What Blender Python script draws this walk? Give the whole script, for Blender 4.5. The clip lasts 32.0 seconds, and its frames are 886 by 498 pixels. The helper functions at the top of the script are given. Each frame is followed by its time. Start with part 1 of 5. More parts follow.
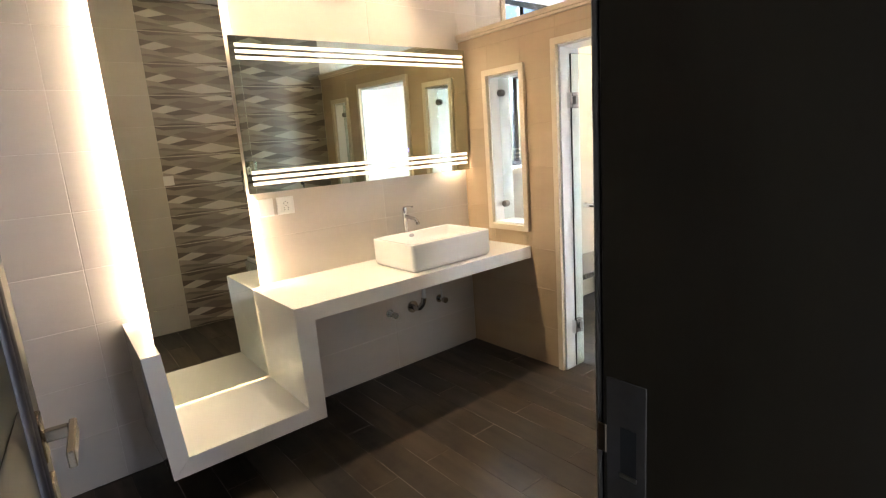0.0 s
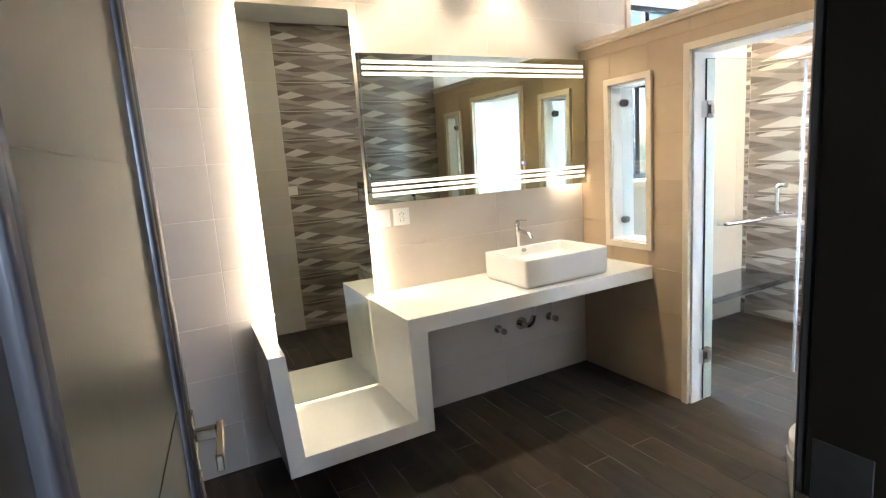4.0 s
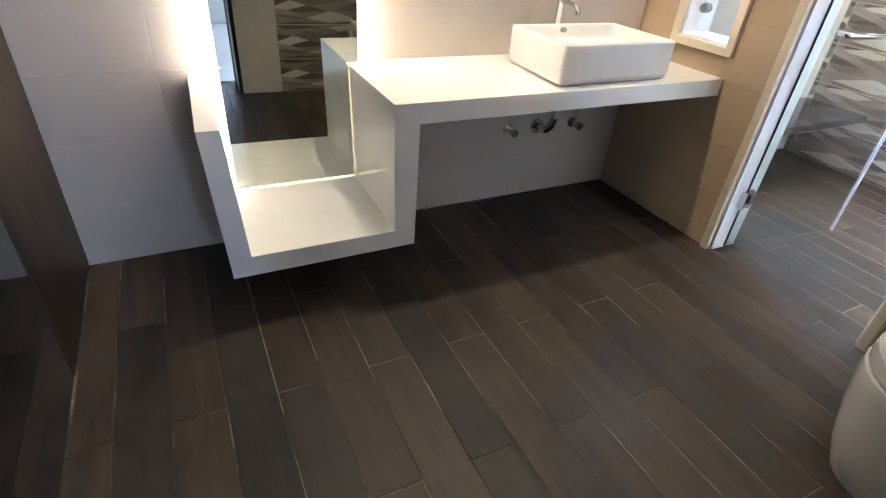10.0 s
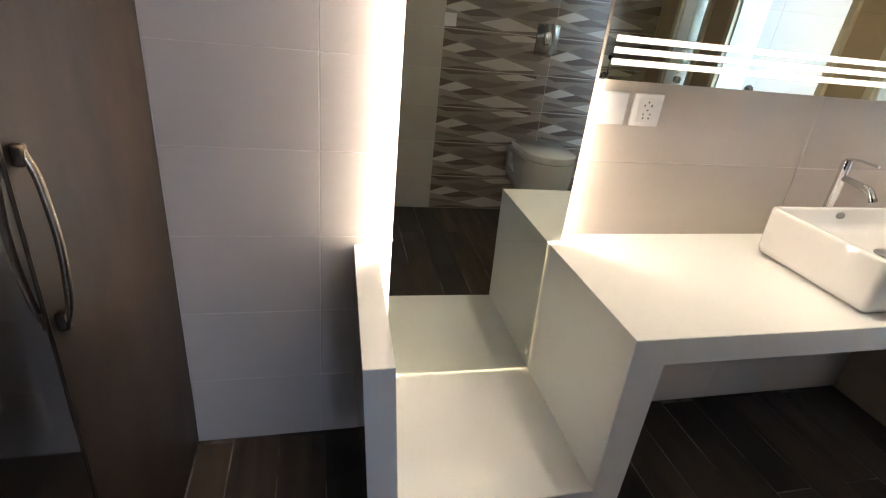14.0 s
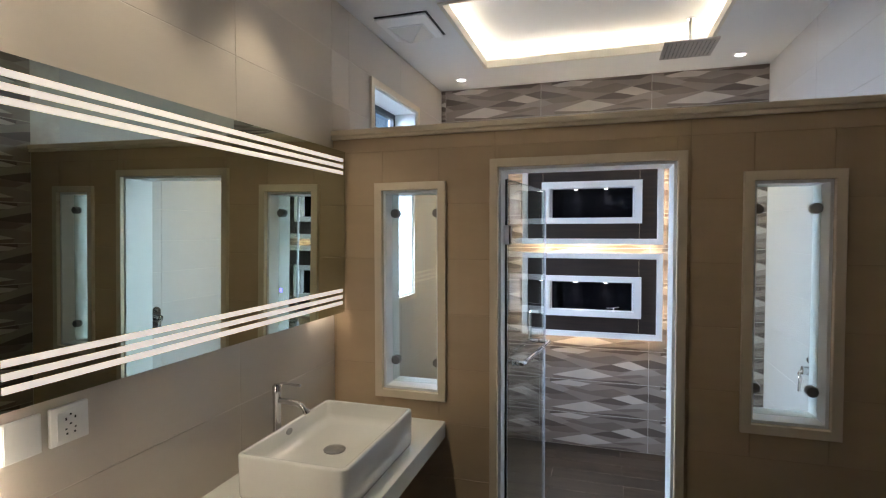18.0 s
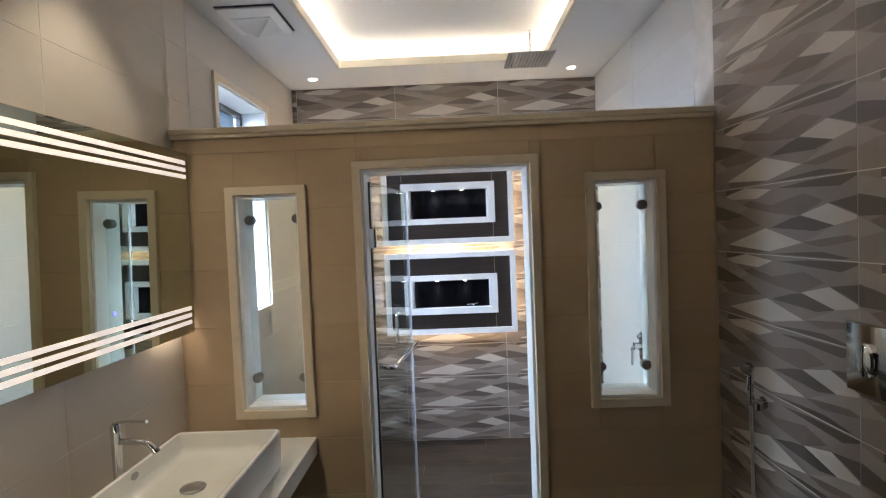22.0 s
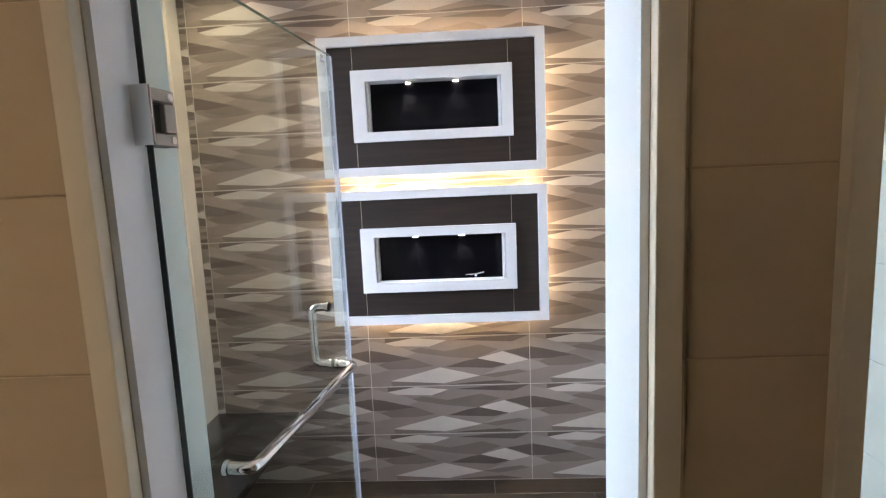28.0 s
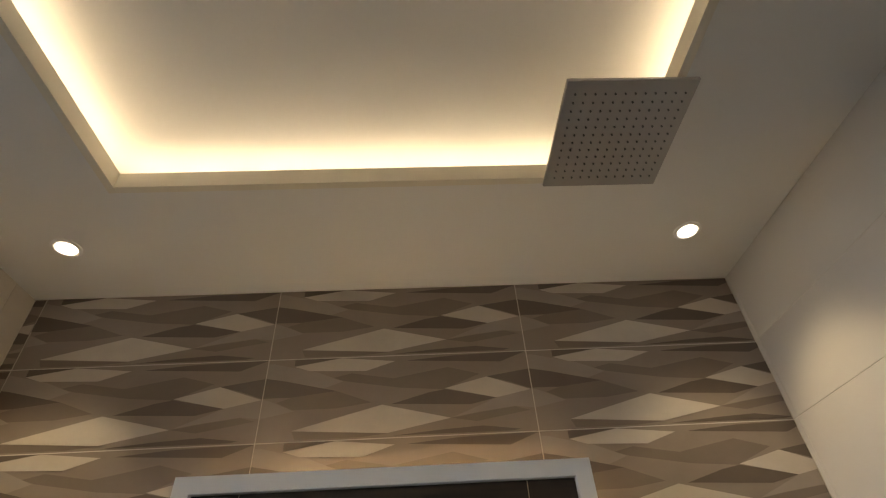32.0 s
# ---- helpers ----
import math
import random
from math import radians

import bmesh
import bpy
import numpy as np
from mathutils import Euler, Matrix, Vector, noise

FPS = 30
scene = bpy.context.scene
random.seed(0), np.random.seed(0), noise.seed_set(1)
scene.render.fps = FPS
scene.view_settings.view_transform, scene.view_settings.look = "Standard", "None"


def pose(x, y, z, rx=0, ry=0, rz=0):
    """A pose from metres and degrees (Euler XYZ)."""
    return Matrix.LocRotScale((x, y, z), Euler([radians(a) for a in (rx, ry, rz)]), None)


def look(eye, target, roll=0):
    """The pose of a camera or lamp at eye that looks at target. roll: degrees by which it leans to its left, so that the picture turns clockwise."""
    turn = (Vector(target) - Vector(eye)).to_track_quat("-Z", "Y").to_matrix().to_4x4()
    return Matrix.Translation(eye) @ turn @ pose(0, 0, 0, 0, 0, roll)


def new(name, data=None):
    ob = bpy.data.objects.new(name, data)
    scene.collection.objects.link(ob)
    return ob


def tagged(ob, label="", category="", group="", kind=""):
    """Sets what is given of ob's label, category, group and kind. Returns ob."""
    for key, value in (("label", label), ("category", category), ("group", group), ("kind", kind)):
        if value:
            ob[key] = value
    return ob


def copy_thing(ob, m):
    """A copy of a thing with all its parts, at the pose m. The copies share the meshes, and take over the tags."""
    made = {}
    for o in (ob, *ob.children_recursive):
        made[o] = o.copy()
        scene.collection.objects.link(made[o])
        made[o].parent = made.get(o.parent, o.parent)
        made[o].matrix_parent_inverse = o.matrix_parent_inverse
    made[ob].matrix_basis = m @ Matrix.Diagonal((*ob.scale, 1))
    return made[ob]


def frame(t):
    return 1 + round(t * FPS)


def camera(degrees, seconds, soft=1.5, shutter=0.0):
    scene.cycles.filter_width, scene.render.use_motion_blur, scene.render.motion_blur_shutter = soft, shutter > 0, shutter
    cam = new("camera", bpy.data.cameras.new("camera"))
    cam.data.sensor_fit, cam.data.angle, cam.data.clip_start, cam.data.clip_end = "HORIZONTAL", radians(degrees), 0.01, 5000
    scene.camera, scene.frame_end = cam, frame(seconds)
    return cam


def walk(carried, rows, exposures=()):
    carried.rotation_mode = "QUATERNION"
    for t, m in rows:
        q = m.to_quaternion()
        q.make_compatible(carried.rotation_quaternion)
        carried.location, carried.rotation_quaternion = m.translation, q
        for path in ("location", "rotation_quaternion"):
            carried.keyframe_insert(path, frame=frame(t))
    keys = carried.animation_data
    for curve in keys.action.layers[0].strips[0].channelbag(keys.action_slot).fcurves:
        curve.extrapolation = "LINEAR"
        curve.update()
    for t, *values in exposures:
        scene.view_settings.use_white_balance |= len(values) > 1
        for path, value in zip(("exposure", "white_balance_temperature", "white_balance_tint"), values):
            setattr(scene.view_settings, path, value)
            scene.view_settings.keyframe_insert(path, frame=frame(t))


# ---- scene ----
cam = camera(81.3, 32.0, soft=1.2, shutter=0.0)
PATH = [
    (0, (-2.54, -2.839, 1.504), (-1.314, -1.31, 1.104), -4.2),
    (0.5, (-2.665, -2.902, 1.514), (-1.426, -1.385, 1.11), -2.1),
    (1, (-2.719, -2.935, 1.521), (-1.461, -1.436, 1.111), -1.8),
    (1.5, (-2.668, -2.896, 1.522), (-1.428, -1.38, 1.116), -2.1),
    (2, (-2.62, -2.84, 1.511), (-1.491, -1.236, 1.119), -3.0),
    (2.5, (-2.596, -2.803, 1.562), (-1.608, -1.105, 1.19), -3.9),
    (4.5, (-2.568, -2.718, 1.478), (-1.652, -0.97, 1.153), -4.1),
    (5, (-2.57, -2.681, 1.44), (-1.576, -1.023, 0.929), -2.7),
    (5.5, (-2.555, -2.65, 1.401), (-1.586, -1.045, 0.704), -0.4),
    (6, (-2.555, -2.627, 1.392), (-1.61, -1.05, 0.606), 1.2),
    (6.5, (-2.541, -2.622, 1.34), (-1.688, -1.056, 0.435), 3.4),
    (7, (-2.466, -2.579, 1.401), (-1.697, -1.011, 0.426), 4.8),
    (7.5, (-2.442, -2.569, 1.533), (-1.775, -0.841, 0.777), 3.8),
    (8, (-2.421, -2.558, 1.445), (-1.789, -0.788, 0.761), 2.9),
    (8.5, (-2.347, -2.454, 1.423), (-1.663, -0.734, 0.667), 2.9),
    (9, (-2.301, -2.319, 1.387), (-1.42, -0.732, 0.547), 2.6),
    (9.5, (-2.294, -2.245, 1.355), (-1.418, -0.778, 0.315), 2.7),
    (10, (-2.308, -2.226, 1.373), (-1.508, -0.759, 0.274), 5.0),
    (10.5, (-2.309, -2.215, 1.381), (-1.563, -0.723, 0.279), 5.0),
    (11, (-2.331, -2.193, 1.431), (-1.658, -0.651, 0.348), 4.3),
    (11.5, (-2.351, -2.171, 1.447), (-1.701, -0.539, 0.492), 3.6),
    (12, (-2.374, -2.114, 1.37), (-1.762, -0.464, 0.421), 4.4),
    (12.5, (-2.351, -1.962, 1.349), (-1.853, -0.359, 0.262), 6.0),
    (13, (-2.308, -1.837, 1.392), (-1.954, -0.177, 0.333), 5.3),
    (13.5, (-2.346, -1.637, 1.424), (-1.97, 0.067, 0.447), 5.7),
    (14, (-2.38, -1.456, 1.4725), (-1.91, 0.285, 0.6035), 6.2),
    (14.5, (-2.303, -1.3, 1.433), (-1.816, 0.545, 0.837), 2.5),
    (16.5, (-2.451, -1.23, 1.683), (-1.266, 0.381, 1.646), 1.1),
    (17, (-2.428, -1.263, 1.707), (-0.869, -0.011, 1.651), 1.1),
    (17.5, (-2.386, -1.299, 1.715), (-0.608, -0.386, 1.658), 0.9),
    (18, (-2.359, -1.32, 1.717), (-0.45, -0.728, 1.649), -0.1),
    (18.5, (-2.348, -1.336, 1.706), (-0.377, -1.001, 1.63), -0.8),
    (19, (-2.338, -1.328, 1.689), (-0.349, -1.138, 1.602), -1.2),
    (19.5, (-2.327, -1.33, 1.624), (-0.347, -1.175, 1.385), -1.6),
    (20, (-2.32, -1.328, 1.593), (-0.38, -1.231, 1.116), -1.7),
    (20.5, (-2.327, -1.304, 1.682), (-0.39, -1.234, 1.189), -1.5),
    (21, (-2.341, -1.283, 1.752), (-0.364, -1.233, 1.454), -1.8),
    (21.5, (-2.348, -1.245, 1.786), (-0.352, -1.215, 1.655), -1.7),
    (22, (-2.33, -1.265, 1.725), (-0.332, -1.222, 1.653), -2.3),
    (22.5, (-2.325, -1.347, 1.642), (-0.342, -1.459, 1.408), -2.5),
    (23, (-2.297, -1.394, 1.574), (-0.444, -1.646, 0.863), -2.4),
    (23.5, (-2.262, -1.451, 1.53), (-0.522, -1.767, 0.596), -1.6),
    (24, (-2.209, -1.564, 1.513), (-0.51, -1.857, 0.501), -1.6),
    (24.5, (-2.148, -1.662, 1.517), (-0.463, -2.005, 0.495), -0.7),
    (25, (-1.962, -1.711, 1.501), (-0.333, -2.251, 0.475), 1.3),
    (25.5, (-1.728, -1.591, 1.539), (-0.117, -2.226, 0.538), 0.4),
    (26, (-1.558, -1.464, 1.558), (0.227, -1.713, 0.69), -4.3),
    (26.5, (-1.341, -1.444, 1.563), (0.564, -1.439, 0.953), -3.0),
    (28.5, (-0.477, -1.355, 1.603), (1.511, -1.235, 1.427), -3.1),
    (29, (-0.234, -1.401, 1.654), (1.758, -1.230, 1.623), -3.1),
    (29.5, (-0.052, -1.358, 1.691), (1.922, -1.184, 1.961), -2.2),
    (30, (0.121, -1.297, 1.735), (2.021, -1.153, 2.345), -2.1),
    (30.5, (0.244, -1.276, 1.781), (2.115, -1.264, 2.488), -2.9),
    (31, (0.362, -1.304, 1.843), (2.160, -1.326, 2.719), -3.9),
    (31.5, (0.372, -1.337, 1.871), (2.008, -1.392, 3.020), -3.5),
    (32, (0.345, -1.325, 1.848), (1.895, -1.417, 3.107), -3.8),
]
EXPOSURES = [(0, 1.3, 6650, 21), (1, 0.9, 6650, 19), (2, 1.5, 6200, 16), (4.5, 1.38, 5930, 18), (6, 1.62, 6020, 20), (7, 1.88, 5780, 20), (8, 1.1, 5930, 21), (10, 1.36, 5640, 20), (12, 1.08, 5800, 23), (13, 1.0, 5530, 20), (14, 0.85, 5780, 22), (17, -0.33, 6030, 21), (18, -0.42, 5800, 17), (19, -0.2, 6100, 18), (20, 0.47, 5770, 16), (22, -0.27, 5890, 18), (23, 1.07, 5930, 21), (24, 1.67, 5730, 23), (25, 1.82, 5680, 24), (26, 1.02, 5880, 22), (28.5, -0.4, 6610, 20), (29.5, -1.05, 7620, 22), (30, -1.3, 7800, 22), (31, -1.25, 7760, 17), (32, -1.56, 7680, 17)]
W_WIN, W_HALL, W_SPOT = 128, 42, 46
E_FROST, E_LED, E_COVE, E_FILM, E_PANEL = 2.4, 62, 36, 0.8, 78
walk(cam, [(t, look(eye, target, roll)) for t, eye, target, roll in PATH], EXPOSURES)

# ---- world and large lights ----
world = bpy.data.worlds.new("sky")
scene.world = world
world.use_nodes = True
sky = world.node_tree.nodes.new("ShaderNodeTexSky")
sky.sky_type = "NISHITA"
sky.sun_disc = False
sky.sun_elevation, sky.sun_rotation = radians(48), radians(200)
world.node_tree.nodes["Background"].inputs[1].default_value = 0.12
world.node_tree.links.new(sky.outputs[0], world.node_tree.nodes["Background"].inputs[0])
sun = new("sun", bpy.data.lights.new("sun", "SUN"))
sun.data.energy, sun.data.angle, sun.data.color = 2.5, radians(0.6), (1, 0.95, 0.88)
sun.matrix_world = pose(0, -8, 6, 42, 0, -20)


def area(name, m, sx, sy, watts, colour, spread=180):
    lamp = new(name, bpy.data.lights.new(name, "AREA"))
    lamp.data.shape, lamp.data.size, lamp.data.size_y = "RECTANGLE", sx, sy
    lamp.data.energy, lamp.data.color, lamp.data.spread = watts, colour, radians(spread)
    lamp.matrix_world = m
    return lamp


DAY = (0.68, 0.83, 1.0)
# daylight in the two window openings of the shower, and an added hall fill
area("window_daylight", look((0.8175, 0.50, 1.88), (0.8175, -1.20, 0.62)), 0.70, 0.80, W_WIN, DAY, 125)
area("transom_daylight", look((0.860, 0.42, 2.60), (0.860, -1.20, 1.60)), 0.72, 0.26, W_WIN * 0.3, DAY, 125)
area("hall_daylight", look((-1.25, -5.48, 1.55), (-1.9, -2.0, 1.2)), 1.2, 1.2, W_HALL, DAY)


def spot(name, x, y, z, watts, cone=84):
    lamp = new(name, bpy.data.lights.new(name, "SPOT"))
    lamp.data.energy, lamp.data.color = watts, (1.0, 0.86, 0.56)
    lamp.data.spot_size, lamp.data.spot_blend, lamp.data.shadow_soft_size = radians(cone), 0.5, 0.07
    lamp.location = (x, y, z)


DOWNLIGHTS = [(1.585, -0.25), (1.585, -2.19), (-0.62, -0.27), (-1.25, -0.27)]
for lx, ly in DOWNLIGHTS:
    spot("downlight_beam", lx, ly, 2.888, W_SPOT if lx > 0.2 else W_SPOT * 0.78)


# ---- materials ----
def material(name, colour, rough=0.5, metal=0.0, vary=0.0, scale=(6, 6, 6), bump=0.0, fine=120.0, coat=0.0, tone=None, piece=0.0, rough_vary=0.0, lo=0.32, hi=0.70, haze=None):
    """A surface with two scales of variation: broad stains towards tone, and a fine grain as relief."""
    m = bpy.data.materials.new(name)
    m.use_nodes = True
    n, l = m.node_tree.nodes, m.node_tree.links
    b = n["Principled BSDF"]
    b.inputs["Roughness"].default_value, b.inputs["Metallic"].default_value = rough, metal
    b.inputs["Coat Weight"].default_value = coat
    b.inputs["Coat Roughness"].default_value = 0.06
    b.inputs["Base Color"].default_value = (*colour, 1)
    co = n.new("ShaderNodeTexCoord")
    mp = n.new("ShaderNodeMapping")
    mp.inputs["Scale"].default_value = scale
    l.new(co.outputs["Object"], mp.inputs[0])
    if vary or piece:
        info = n.new("ShaderNodeObjectInfo")
        off = n.new("ShaderNodeVectorMath")
        off.operation = "MULTIPLY_ADD"
        l.new(mp.outputs[0], off.inputs[0])
        off.inputs[1].default_value = (1, 1, 1)
        spread = n.new("ShaderNodeVectorMath")
        spread.operation = "SCALE"
        spread.inputs[0].default_value = (37, 53, 71)
        l.new(info.outputs["Random"], spread.inputs["Scale"])
        l.new(spread.outputs[0], off.inputs[2])
        t1 = n.new("ShaderNodeTexNoise")
        t1.inputs["Scale"].default_value, t1.inputs["Detail"].default_value, t1.inputs["Roughness"].default_value = 1.0, 6, 0.62
        l.new(off.outputs[0], t1.inputs["Vector"])
        ramp = n.new("ShaderNodeMapRange")
        ramp.inputs["From Min"].default_value, ramp.inputs["From Max"].default_value = lo, hi
        ramp.inputs["To Min"].default_value, ramp.inputs["To Max"].default_value = 0, vary
        l.new(t1.outputs["Fac"], ramp.inputs[0])
        mix = n.new("ShaderNodeMix")
        mix.data_type = "RGBA"
        l.new(ramp.outputs[0], mix.inputs[0])
        mix.inputs[6].default_value = (*colour, 1)
        mix.inputs[7].default_value = (*(tone or tuple(c * 0.55 for c in colour)), 1)
        out = mix.outputs[2]
        if piece:
            hsv = n.new("ShaderNodeHueSaturation")
            pr = n.new("ShaderNodeMapRange")
            pr.inputs["To Min"].default_value, pr.inputs["To Max"].default_value = 1 - piece, 1 + piece
            l.new(info.outputs["Random"], pr.inputs[0])
            l.new(pr.outputs[0], hsv.inputs["Value"])
            l.new(out, hsv.inputs["Color"])
            out = hsv.outputs[0]
        if haze:
            geo = n.new("ShaderNodeNewGeometry")
            dust = n.new("ShaderNodeTexNoise")
            dust.inputs["Scale"].default_value, dust.inputs["Detail"].default_value, dust.inputs["Roughness"].default_value = 2.1, 8, 0.68
            l.new(geo.outputs["Position"], dust.inputs["Vector"])
            dr = n.new("ShaderNodeMapRange")
            dr.inputs["From Min"].default_value, dr.inputs["From Max"].default_value = 0.42, 0.68
            dr.inputs["To Max"].default_value = 0.9
            l.new(dust.outputs["Fac"], dr.inputs[0])
            film = n.new("ShaderNodeMix")
            film.data_type = "RGBA"
            l.new(dr.outputs[0], film.inputs[0])
            l.new(out, film.inputs[6])
            film.inputs[7].default_value = (*haze, 1)
            out = film.outputs[2]
        l.new(out, b.inputs["Base Color"])
        if rough_vary:
            rr = n.new("ShaderNodeMapRange")
            rr.inputs["To Min"].default_value, rr.inputs["To Max"].default_value = max(0.02, rough - rough_vary), min(1, rough + rough_vary)
            l.new(t1.outputs["Fac"], rr.inputs[0])
            l.new(rr.outputs[0], b.inputs["Roughness"])
    if bump:
        t2 = n.new("ShaderNodeTexNoise")
        t2.inputs["Scale"].default_value, t2.inputs["Detail"].default_value = fine, 3
        l.new(co.outputs["Object"], t2.inputs["Vector"])
        bp = n.new("ShaderNodeBump")
        bp.inputs["Strength"].default_value, bp.inputs["Distance"].default_value = bump, 0.002
        l.new(t2.outputs["Fac"], bp.inputs["Height"])
        l.new(bp.outputs[0], b.inputs["Normal"])
    return m


def glow(name, colour, strength):
    m = bpy.data.materials.new(name)
    m.use_nodes = True
    b = m.node_tree.nodes["Principled BSDF"]
    b.inputs["Base Color"].default_value = (*colour, 1)
    b.inputs["Emission Color"].default_value = (*colour, 1)
    b.inputs["Emission Strength"].default_value = strength
    return m


def clear(name, colour=(0.97, 1.0, 0.985), rough=0.0):
    """Thin architectural glass: a see-through sheet with Fresnel gloss."""
    m = bpy.data.materials.new(name)
    m.use_nodes = True
    n, l = m.node_tree.nodes, m.node_tree.links
    n.remove(n["Principled BSDF"])
    mixs, tr, gl, fr, pw = (n.new(k) for k in ("ShaderNodeMixShader", "ShaderNodeBsdfTransparent", "ShaderNodeBsdfGlossy", "ShaderNodeLayerWeight", "ShaderNodeMath"))
    tr.inputs[0].default_value = (*colour, 1)
    gl.inputs["Roughness"].default_value = rough
    fr.inputs[0].default_value = 0.5
    pw.operation = "POWER"
    pw.inputs[1].default_value = 4.0
    up = n.new("ShaderNodeMapRange")
    up.inputs["To Min"].default_value, up.inputs["To Max"].default_value = 0.035, 0.75
    l.new(fr.outputs["Facing"], pw.inputs[0])
    l.new(pw.outputs[0], up.inputs[0])
    l.new(up.outputs[0], mixs.inputs[0])
    l.new(tr.outputs[0], mixs.inputs[1])
    l.new(gl.outputs[0], mixs.inputs[2])
    l.new(mixs.outputs[0], n["Material Output"].inputs[0])
    return m


M_TILE = material("beige_stoneware", (0.56, 0.50, 0.43), 0.42, vary=0.35, scale=(3, 3, 9), bump=0.05, tone=(0.49, 0.435, 0.37), piece=0.03)
M_TILE_T = material("tan_stoneware", (0.47, 0.350, 0.222), 0.42, vary=0.45, scale=(3, 3, 9), bump=0.05, tone=(0.39, 0.287, 0.178), piece=0.03)
M_TILE_W = material("white_glazed_tile", (0.61, 0.59, 0.56), 0.3, vary=0.4, scale=(3, 3, 5), tone=(0.55, 0.53, 0.50), piece=0.02)
M_GROUT_T = material("tan_grout", (0.45, 0.335, 0.215), 0.9, vary=0.5, scale=(9, 9, 9), bump=0.2)
M_GROUT = material("pale_grout", (0.74, 0.69, 0.62), 0.9, vary=0.5, scale=(9, 9, 9), bump=0.2)
M_GROUT_D = material("floor_grout", (0.25, 0.22, 0.19), 0.95, vary=1.0, scale=(2.2, 2.2, 2.2), bump=0.2, tone=(0.035, 0.029, 0.024), lo=0.37, hi=0.53)
M_PLANK = material("dark_wood_porcelain", (0.057, 0.039, 0.0245), 0.50, vary=0.95, scale=(11, 1.3, 9), bump=0.12, fine=90, tone=(0.012, 0.009, 0.0065), piece=0.42, rough_vary=0.16, haze=(0.054, 0.041, 0.029))
M_PLANK2 = material("grey_wood_porcelain", (0.041, 0.032, 0.024), 0.52, vary=0.95, scale=(11, 1.3, 9), bump=0.12, fine=90, tone=(0.017, 0.0145, 0.012), piece=0.40, rough_vary=0.14, haze=(0.046, 0.036, 0.026))
FACETS = [material("facet_" + k, c, 0.38, vary=0.6, scale=(7, 7, 11), bump=0.07, tone=tuple(v * 0.78 for v in c)) for k, c in (
    ("mid", (0.300, 0.247, 0.207)), ("light", (0.62, 0.555, 0.485)), ("pale", (0.37, 0.315, 0.27)), ("deep", (0.215, 0.170, 0.140)), ("dark", (0.138, 0.105, 0.084)))]
M_WHITE = material("white_quartz", (0.85, 0.84, 0.79), 0.10, vary=0.12, scale=(20, 20, 20), tone=(0.82, 0.81, 0.76), coat=0.4)
M_CERAMIC = material("white_ceramic", (0.80, 0.79, 0.75), 0.08, vary=0.1, scale=(3, 3, 3), coat=0.5)
M_PAINT = material("ceiling_paint", (0.79, 0.785, 0.77), 0.8, vary=0.25, scale=(2, 2, 2), bump=0.15, fine=220, tone=(0.74, 0.735, 0.72))
M_FRAMEW = material("white_lacquer", (0.86, 0.86, 0.855), 0.3, vary=0.2, scale=(5, 5, 5), tone=(0.81, 0.81, 0.80))
M_TRIM = material("beige_moulding", (0.68, 0.58, 0.44), 0.5, vary=0.3, scale=(5, 5, 5), tone=(0.62, 0.53, 0.40))
M_CHROME = material("chrome", (0.74, 0.74, 0.75), 0.07, 1.0)
M_STEEL = material("brushed_steel", (0.55, 0.54, 0.52), 0.28, 1.0, bump=0.05, fine=300)
M_MIRROR = material("silvered_glass", (0.645, 0.675, 0.615), 0.004, 1.0)
M_MIRROR2 = material("tinted_silvered_glass", (0.54, 0.575, 0.49), 0.004, 1.0)
M_CAB = material("brown_gloss_laminate", (0.030, 0.0195, 0.011), 0.46, vary=1.0, scale=(4.5, 4.5, 2.2), tone=(0.013, 0.009, 0.0055), rough_vary=0.10)
M_CAB.node_tree.nodes["Principled BSDF"].inputs["Specular IOR Level"].default_value = 0.22
M_CAB2 = material("dark_mirror_gloss", (0.020, 0.016, 0.013), 0.05, vary=0.4, scale=(4, 4, 2), coat=1.0)
M_CAB2.node_tree.nodes["Principled BSDF"].inputs["Specular IOR Level"].default_value = 0.9
M_DOOR = material("dark_stained_door", (0.030, 0.024, 0.015), 0.30, vary=0.6, scale=(8, 8, 1.2), bump=0.04, fine=60, tone=(0.017, 0.011, 0.008))
M_DOOR.node_tree.nodes["Principled BSDF"].inputs["Specular IOR Level"].default_value = 0.32
M_BLACK = material("black_granite", (0.014, 0.014, 0.015), 0.16, vary=0.4, scale=(60, 60, 60), tone=(0.04, 0.04, 0.042))
M_WENGE = material("wenge_laminate", (0.036, 0.022, 0.016), 0.42, vary=1.0, scale=(3, 3, 60), bump=0.06, fine=150, tone=(0.015, 0.011, 0.009))
M_BGLASS = material("black_glass", (0.004, 0.004, 0.005), 0.04)
M_BGLASS.node_tree.nodes["Principled BSDF"].inputs["Specular IOR Level"].default_value = 0.12
M_ALU = material("black_aluminium", (0.012, 0.012, 0.014), 0.35, 0.0, vary=0.3, scale=(9, 9, 9))
M_GLASS = clear("clear_glass", (0.91, 0.945, 0.92))
# hinge-side glass edge, with its dark reflection put into the colour
M_EDGE = material("glass_edge", (0.010, 0.016, 0.015), 0.4)
M_SEAL = material("pvc_seal", (0.80, 0.80, 0.86), 0.25, vary=0.3, scale=(9, 9, 9))
M_SEAL.node_tree.nodes["Principled BSDF"].inputs["Alpha"].default_value = 0.36
M_PLASTIC = material("white_plastic", (0.80, 0.79, 0.76), 0.3, vary=0.1, scale=(4, 4, 4))
M_SLOT = material("dark_slot", (0.02, 0.02, 0.02), 0.6)
